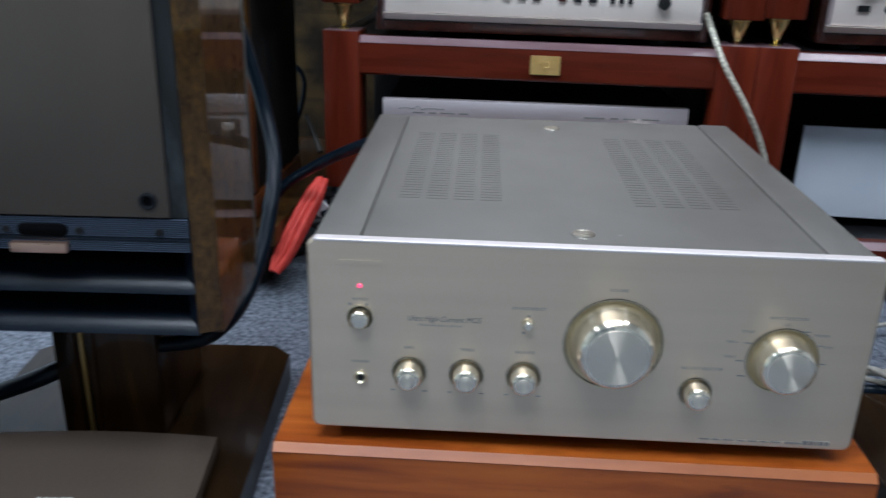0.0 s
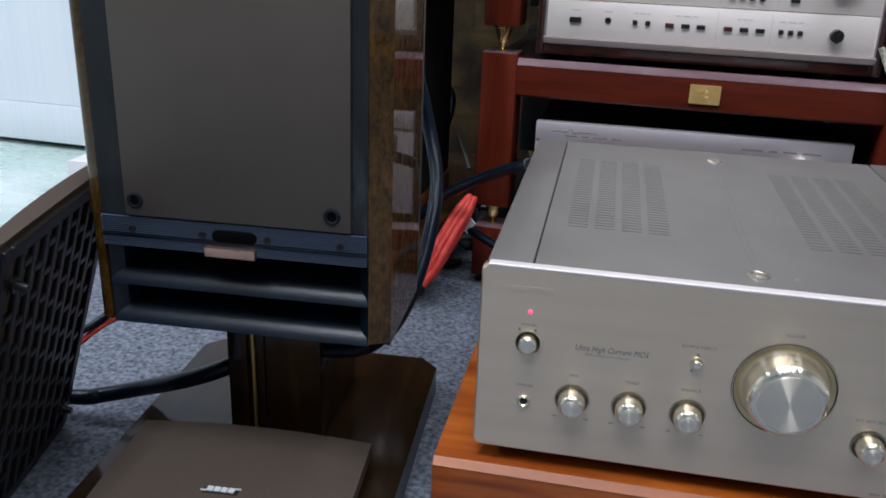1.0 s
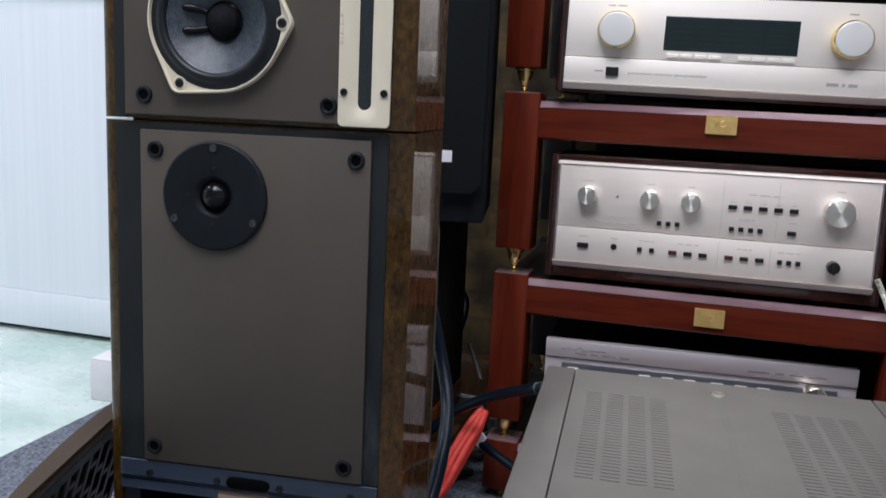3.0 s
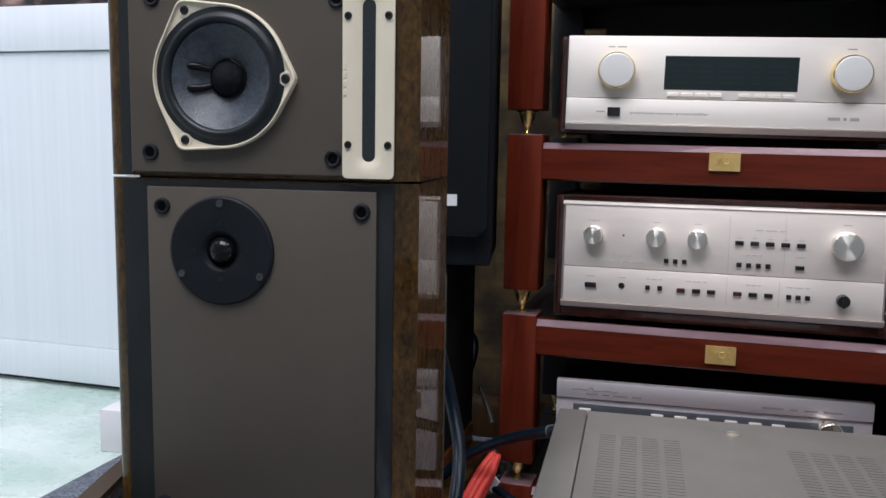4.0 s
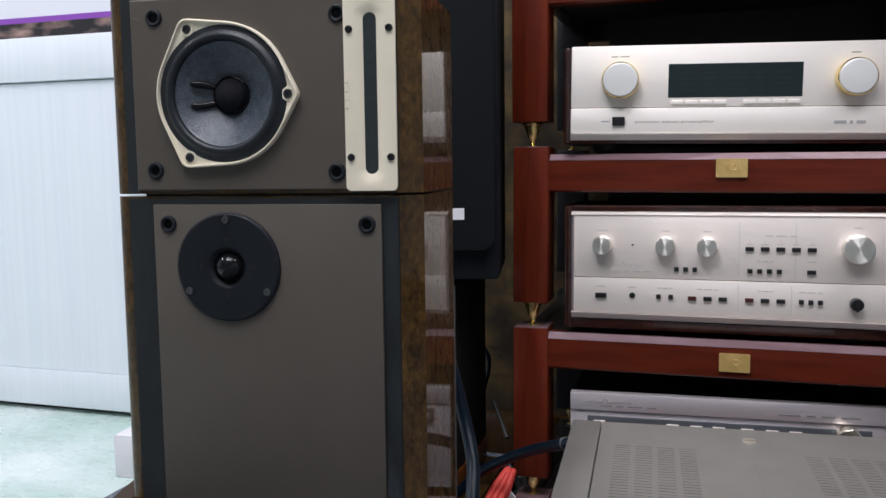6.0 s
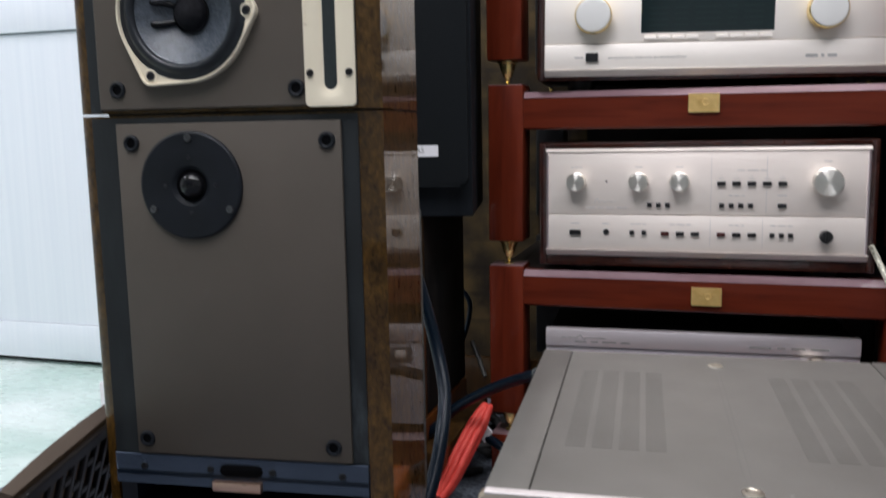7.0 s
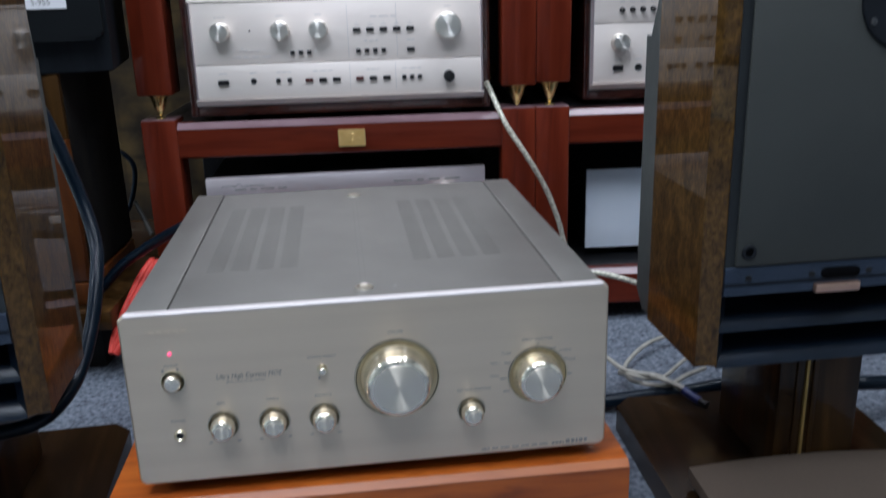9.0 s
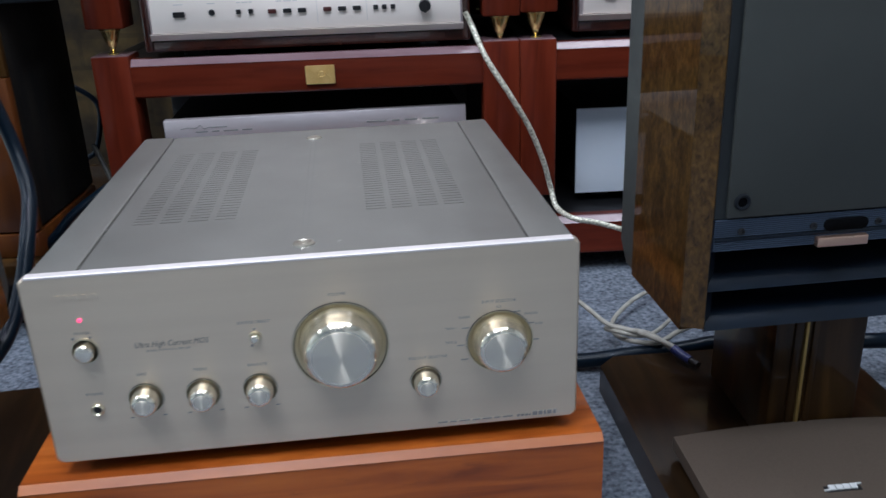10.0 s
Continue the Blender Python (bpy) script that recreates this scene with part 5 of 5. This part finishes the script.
LS, RS = pose(-0.2965, 0.8645, 0.199, 0, 0, 6.4), pose(0.594, 0.918, 0.199, 0, 0, 4.5)
up = pose(0, 0, 0.4135)
lower_speaker(LS, 1, "taupe-fronted oak bookshelf loudspeaker with ribbed port, on a walnut stand")
upper_speaker(LS @ up, 1, "oak loudspeaker with cream woofer frame, stacked on another loudspeaker")
lower_speaker(RS, -1, "taupe-fronted oak bookshelf loudspeaker beside the amplifier, on a walnut stand")
upper_speaker(RS @ up, -1, "oak loudspeaker with cream port plate, stacked on another loudspeaker")


def stand(m, c0, c1, strip):
    t = thing("speaker_stand", m, "polished dark walnut loudspeaker stand with a brass strip", "speaker stand", "speaker stands")
    part("base_plate", prism(bmesh.new(), [(-0.15, -0.36), (0.15, -0.36), (0.15, -0.022), (0.128, 0.0), (-0.128, 0.0), (-0.15, -0.022)], 0.0, 0.034, "z"), WALNUT_FLAT, t)
    col = part("column", B(c0, c1, -0.205, -0.06, 0.034, 0.181, 0.004), WALNUT, t)
    for k in range(3):
        part("brass_strip", B(strip - 0.012 + k * 0.009 + (0.0012 if k == 1 else 0), strip - 0.006 + k * 0.009 - (0.0012 if k == 1 else 0), -0.2085, -0.204, 0.034, 0.181, 0.0012), DULL_BRASS if k == 1 else WALNUT, col)
    part("top_plate", B(-0.08, 0.08, -0.22, -0.04, 0.181, 0.1905, 0.002), BLACK, t)
    return t


stand(pose(-0.337, 1.147, 0.008, 0, 0, 7), -0.044, 0.056, -0.0145)
stand(pose(0.589, 1.165, 0.008, 0, 0, 2), -0.030, 0.062, 0.0)


BADGE = plain("bright_badge", (0.78, 0.78, 0.77), 0.35, 0.3)


def grille(m, label, bow=0.006, thick=0.014):
    """A loudspeaker grille, 238 mm wide: bowed cloth front over a plastic lattice. Lies in x and y, front up, far edge at y 0."""
    t = thing("speaker_grille", m, label, "speaker grille", "loose speaker grilles")
    w, h = 0.119, 0.328
    arc = [(w - 2 * w * k / 16, thick + bow * (1 - (1 - k / 8) ** 2)) for k in range(17)]
    bm = bmesh.new()
    rows = [[bm.verts.new((x, y, z)) for x, z in [(w, 0.0)] + arc + [(-w, 0.0)]] for y in (0.0, -h)]
    k = len(rows[0])
    for i in range(k - 1):
        bm.faces.new((rows[0][i], rows[0][i + 1], rows[1][i + 1], rows[1][i]))
    inner = [[bm.verts.new((x * 0.95, y, max(0.0, z - 0.009))) for x, z in [(w, 0.0)] + arc + [(-w, 0.0)]] for y in (-0.006, -h + 0.006)]
    for i in range(k - 1):
        bm.faces.new((inner[0][i], inner[1][i], inner[1][i + 1], inner[0][i + 1]))
    for a, b in ((rows[0], inner[0]), (rows[1], inner[1])):
        for i in range(k - 1):
            bm.faces.new((a[i], b[i], b[i + 1], a[i + 1]))
    for i in (0, k - 1):
        bm.faces.new((rows[0][i], rows[1][i], inner[1][i], inner[0][i]))
    for i in (0, 1):
        bm.faces.new([bm.verts.new(v.co) for v in rows[i]])
    part("cloth", bm, BAFFLE_CLOTH, t, "taupe stretched cloth")
    # lattice at the back
    bm = bmesh.new()
    for x0, x1, y0, y1 in ((-w * 0.945, -w * 0.84, -h + 0.007, -0.007), (w * 0.84, w * 0.945, -h + 0.007, -0.007), (-w * 0.84, w * 0.84, -0.02, -0.007), (-w * 0.84, w * 0.84, -h + 0.007, -h + 0.02)):
        box(bm, x0, x1, y0, y1, -0.0045, 0.0012, 0.001, 1)
    n = 9
    for i in range(1, n):
        x = -w * 0.84 + 2 * w * 0.84 * i / n
        box(bm, x - 0.0042, x + 0.0042, -h + 0.018, -0.018, -0.004, 0.001, 0.0012, 1)
    for j in range(1, 10):
        y = -0.02 - (h - 0.04) * j / 10
        for i in range(n):
            x = -w * 0.84 + 2 * w * 0.84 * i / n
            off = 0.0145 if i % 2 else 0.0
            box(bm, x + 0.0040, x + 2 * w * 0.84 / n - 0.0040, y - 0.0038 + off, y + 0.0038 + off, -0.004, 0.001, 0.001, 1)
    part("lattice", bm, BLACK, t, "black plastic lattice")
    for x in (-0.0885, 0.0885):
        for y in (-0.045, -0.285):
            part("peg", L([(0, -0.012), (0.0035, -0.012), (0.004, -0.009), (0.004, 0.001), (0.0075, 0.001), (0.0075, -0.003), (0.004, -0.003)], 14, axis="z"), BLACK, t, at=(x, y, -0.003))
    bm = bmesh.new()
    for k in range(4):
        q = bmesh.new()
        box(q, -0.0038, 0.0038, -0.0042, 0.0042, 0.0, 0.0016, 0.0004, 1)
        q.transform(pose(-0.0129 + 0.0086 * k, 0, 0, 0, 0, -8))
        tmp = bpy.data.meshes.new("tmp")
        q.to_mesh(tmp)
        bm.from_mesh(tmp)
        q.free()
    box(bm, -0.0235, -0.0165, -0.0044, -0.0026, 0.0, 0.0014)
    box(bm, 0.0165, 0.0235, 0.0026, 0.0044, 0.0, 0.0014)
    bm.transform(Matrix.Diagonal((0.78, 0.74, 1.0, 1.0)))
    part("badge_back", B(-0.0165, 0.0165, -0.1046, -0.0966, thick + bow - 0.001, thick + bow + 0.0004, 0.0003), BLACK, t)
    part("name_badge", bm, BADGE, t, "small chrome name badge", at=(0.0, -0.100, thick + 0.0005 + bow))
    return t


grille(pose(-0.312, 0.915, 0.050, 3.0, 0, 8.0), "taupe cloth speaker grille lying face up on the stand base")
grille(pose(0.590, 0.958, 0.050, 3.0, 0, 3.0), "taupe cloth speaker grille lying face up by the stand")

# the grille that leans on the loudspeaker's edge, lattice towards the amplifier
chord = Vector((-0.2548, 0.9667, 0.0237)).normalized()
down = Vector((-0.2798, -0.0502, -0.9587)).normalized()
face = chord.cross(down).normalized()
down = face.cross(chord).normalized()
mid = Vector((-0.4752, 0.9526, 0.3243)) - chord * 0.119
lean = Matrix((( -chord.x, -down.x, 0, mid.x), (-chord.y, -down.y, 0, mid.y), (-chord.z, -down.z, 0, mid.z), (0, 0, 0, 1)))
up_axis = Vector(lean.col[0][:3]).cross(Vector(lean.col[1][:3]))
for r in range(3):
    lean[r][2] = up_axis[r]
grille(lean, "taupe speaker grille leaning on the loudspeaker, lattice side out", 0.005, 0.011)


# ---- black loudspeaker behind, and what it stands on ----
def black_speaker():
    t = thing("tower_loudspeaker", pose(-0.3225, 1.383, 0.467, 0, 0, 11), "black loudspeaker with a cloth grille and a white label", "loudspeaker")
    part("cabinet", B(-0.115, 0.098, 0.018, 0.25, 0.0, 0.75, 0.004), textured("black_ash", (0.004, 0.006, 0.009), (0.009, 0.012, 0.016), 0.6, 0, 60, (1, 1, 0.1), bump=0.1, spec=0.2), t)
    part("grille", prism(bmesh.new(), rrect(-0.009, 0.39, 0.203, 0.69, 0.012), 0.0, 0.018, "y", 0.004), BLACK_CLOTH, t)
    label = part("label", B(-0.016, 0.050, -0.0012, 0.0, 0.0885, 0.1048), WHITE_CARD, t, "white paper label")
    text_part("S-955", 0.011, INK, label, (0.018, -0.0014, 0.097))
    return t


black_speaker()
side_box = thing("wooden_tower", pose(-0.426, 1.40, 0.008), "orange-brown veneered tower with dark sides under the black loudspeaker", "stand")
part("body", B(-0.118, 0.118, 0.018, 0.24, 0.15, 0.4585, 0.003), ASH, side_box, "near-black sides")
part("front_panel", B(-0.12, 0.120, 0.0, 0.0178, 0.15, 0.365, 0.002), ORANGE_WOOD, side_box)
part("head_panel", B(-0.12, 0.120, 0.006, 0.0178, 0.3655, 0.4585, 0.002), WALNUT, side_box, "dark brown head panel")
part("base", B(-0.120, 0.120, -0.002, 0.24, 0.112, 0.1475, 0.003), ORANGE_WOOD, side_box)
part("foot_board", B(-0.130, 0.156, -0.03, 0.25, 0.080, 0.1115, 0.004), WALNUT, side_box, "dark brown foot board")
# Near-black block put in for the shadow under the foot board.
part("foot_shade", B(-0.10, 0.12, 0.02, 0.22, 0.0, 0.0798), ASH, side_box)


# ---- cables ----
def cable(name, label, runs, group=""):
    t = thing(name, pose(0, 0, 0), label, "cable", group)
    for pts, r, material, nm in runs:
        part(nm, tube(bmesh.new(), pts, r, 16, 10), material, t)
    return t


cable("power_cable", "thick blue-black cable hanging beside the loudspeaker", [
    ([(-0.275, 1.22, 0.47), (-0.255, 1.215, 0.43), (-0.235, 1.205, 0.378), (-0.218, 1.195, 0.326), (-0.200, 1.165, 0.282), (-0.190, 1.12, 0.248), (-0.190, 1.085, 0.207), (-0.196, 1.045, 0.169), (-0.203, 1.0, 0.154), (-0.225, 0.975, 0.144), (-0.28, 0.96, 0.14)], 0.0080, CABLE, "lead")])
cable("speaker_cable", "blue-black cable from the amplifier's back to the loudspeaker", [
    ([(-0.085, 1.305, 0.275), (-0.115, 1.31, 0.268), (-0.169, 1.37, 0.235), (-0.218, 1.41, 0.203), (-0.265, 1.43, 0.170), (-0.295, 1.43, 0.140), (-0.34, 1.42, 0.10)], 0.0078, CABLE, "lead"),
    ([(-0.095, 1.3065, 0.2726), (-0.108, 1.309, 0.2695), (-0.118, 1.3125, 0.2665)], 0.0090, GREY_BACK, "sleeve")])
coil = thing("cable_coil", pose(0, 0, 0), "flattened bundle of red speaker cable leaning on the rack", "cable")
c_top, c_low = Vector((-0.227, 1.475, 0.162)), Vector((-0.274, 1.37, 0.051))
axis = (c_top - c_low).normalized()
wide = axis.cross(Vector((1, 0, 0))).normalized()
flat = axis.cross(wide).normalized()
for k in range(3):
    o = flat * (0.0085 * (k - 1))
    half = 0.0058 - 0.0015 * abs(k - 1)
    e = 0.006 * (k % 2)
    pts = [c_low + axis * e + o * 0.4, c_low + axis * 0.03 + wide * half + o, c_low + axis * 0.10 + wide * (half + 0.003) + o, c_top - axis * 0.03 + wide * half + o, c_top - axis * e + o * 0.5,
           c_top - axis * 0.03 - wide * half + o, c_low + axis * 0.10 - wide * (half + 0.003) + o, c_low + axis * 0.03 - wide * half + o, c_low + axis * e + o * 0.4]
    part("loop", tube(bmesh.new(), pts, 0.0055, 16, 8), CABLE_RED, coil)
part("tie", prism(bmesh.new(), [(-0.232, 0.142), (-0.216, 0.124), (-0.228, 0.106), (-0.234, 0.112)], 1.462, 1.466, "y"), WHITE_CARD, coil, "white paper tie")
cable("floor_cable", "black mains cable and thin leads on the carpet", [
    ([(-0.345, 0.98, 0.115), (-0.37, 0.95, 0.107), (-0.415, 0.95, 0.086), (-0.479, 0.965, 0.056), (-0.525, 0.96, 0.042), (-0.558, 0.95, 0.038), (-0.70, 0.95, 0.02), (-0.9, 1.05, 0.017)], 0.009, CABLE, "lead"),
    ([(-0.527, 1.03, 0.150), (-0.536, 1.0, 0.128), (-0.549, 0.98, 0.116), (-0.561, 0.97, 0.108), (-0.62, 0.96, 0.06), (-0.75, 1.0, 0.018)], 0.0045, CABLE, "lead"),
    ([(-0.52, 1.03, 0.138), (-0.527, 1.03, 0.114), (-0.536, 1.0, 0.116), (-0.549, 0.98, 0.107), (-0.561, 0.97, 0.096), (-0.62, 0.95, 0.05), (-0.75, 0.98, 0.014)], 0.0035, CABLE_RED, "lead")])
cable("braided_cable", "clear-jacketed silver braided cable hanging from the rack", [
    ([(0.312, 1.500, 0.425), (0.320, 1.497, 0.408), (0.340, 1.470, 0.361), (0.370, 1.455, 0.313), (0.401, 1.462, 0.259), (0.423, 1.468, 0.204), (0.434, 1.472, 0.164), (0.440, 1.45, 0.140), (0.460, 1.42, 0.132), (0.493, 1.41, 0.127), (0.534, 1.40, 0.116), (0.62, 1.39, 0.085), (0.75, 1.40, 0.03)], 0.0040, CABLE_CLEAR, "lead")])
cable("thin_black_lead", "thin black lead looped in front of the wall", [
    ([(-0.45, 1.9, 0.29), (-0.414, 1.9, 0.277), (-0.377, 1.9, 0.250), (-0.371, 1.9, 0.214), (-0.389, 1.9, 0.153), (-0.41, 1.9, 0.135)], 0.005, CABLE, "lead"),
    ([(-0.29, 1.62, 0.227), (-0.27, 1.60, 0.195), (-0.258, 1.585, 0.176)], 0.004, CABLE_SHADED, "lead"),
    ([(-0.24, 1.48, 0.115), (-0.20, 1.45, 0.108), (-0.15, 1.42, 0.095), (-0.08, 1.40, 0.06)], 0.007, CABLE, "lead")])
cable("floor_leads", "beige and blue-black leads with plugs lying on the carpet", [
    ([(0.40, 1.32, 0.085), (0.443, 1.27, 0.064), (0.473, 1.22, 0.053), (0.513, 1.19, 0.055), (0.537, 1.14, 0.051)], 0.0032, CABLE_WHITE, "lead"),
    ([(0.62, 1.40, 0.03), (0.557, 1.37, 0.028), (0.517, 1.33, 0.026), (0.488, 1.28, 0.026), (0.485, 1.22, 0.036), (0.518, 1.18, 0.047), (0.552, 1.20, 0.05), (0.60, 1.26, 0.03)], 0.0032, CABLE_WHITE, "lead"),
    ([(0.36, 1.20, 0.022), (0.429, 1.19, 0.022), (0.49, 1.185, 0.03), (0.547, 1.18, 0.036), (0.62, 1.18, 0.045), (0.727, 1.15, 0.053), (0.80, 1.14, 0.055), (0.95, 1.2, 0.02)], 0.0095, CABLE, "lead"),
    ([(0.500, 1.19, 0.058), (0.520, 1.165, 0.058), (0.532, 1.15, 0.056)], 0.0036, CABLE_WHITE, "lead"),
    ([(0.62, 1.33, 0.03), (0.575, 1.285, 0.03), (0.535, 1.235, 0.034), (0.505, 1.205, 0.045), (0.478, 1.21, 0.050), (0.470, 1.24, 0.040), (0.487, 1.262, 0.032), (0.515, 1.245, 0.030)], 0.0028, CABLE_WHITE, "lead"),
    ([(0.531, 1.148, 0.055), (0.538, 1.137, 0.052), (0.545, 1.126, 0.050)], 0.0055, BLUE_PLUG, "plug"),
    ([(0.545, 1.126, 0.050), (0.551, 1.115, 0.049)], 0.0042, BLACK, "plug_tip")])
heap = []
rng = random.Random(4)
for k in range(9):
    hx, hy, hr, hz = rng.uniform(-0.31, -0.255), rng.uniform(1.56, 1.86), rng.uniform(0.045, 0.085), rng.uniform(0.018, 0.085)
    a0 = rng.uniform(0, 6.28)
    heap.append(([(hx + hr * 0.55 * math.cos(a0 + a), hy + hr * math.sin(a0 + a), hz + 0.016 * math.sin(2 * a + k)) for a in (0.0, 0.8, 1.6, 2.4, 3.2, 4.0, 4.8, 5.6)], rng.uniform(0.0045, 0.0075), RUBBER, "lead"))
cable("cable_heap", "heap of black leads on the carpet behind the rack post", heap)
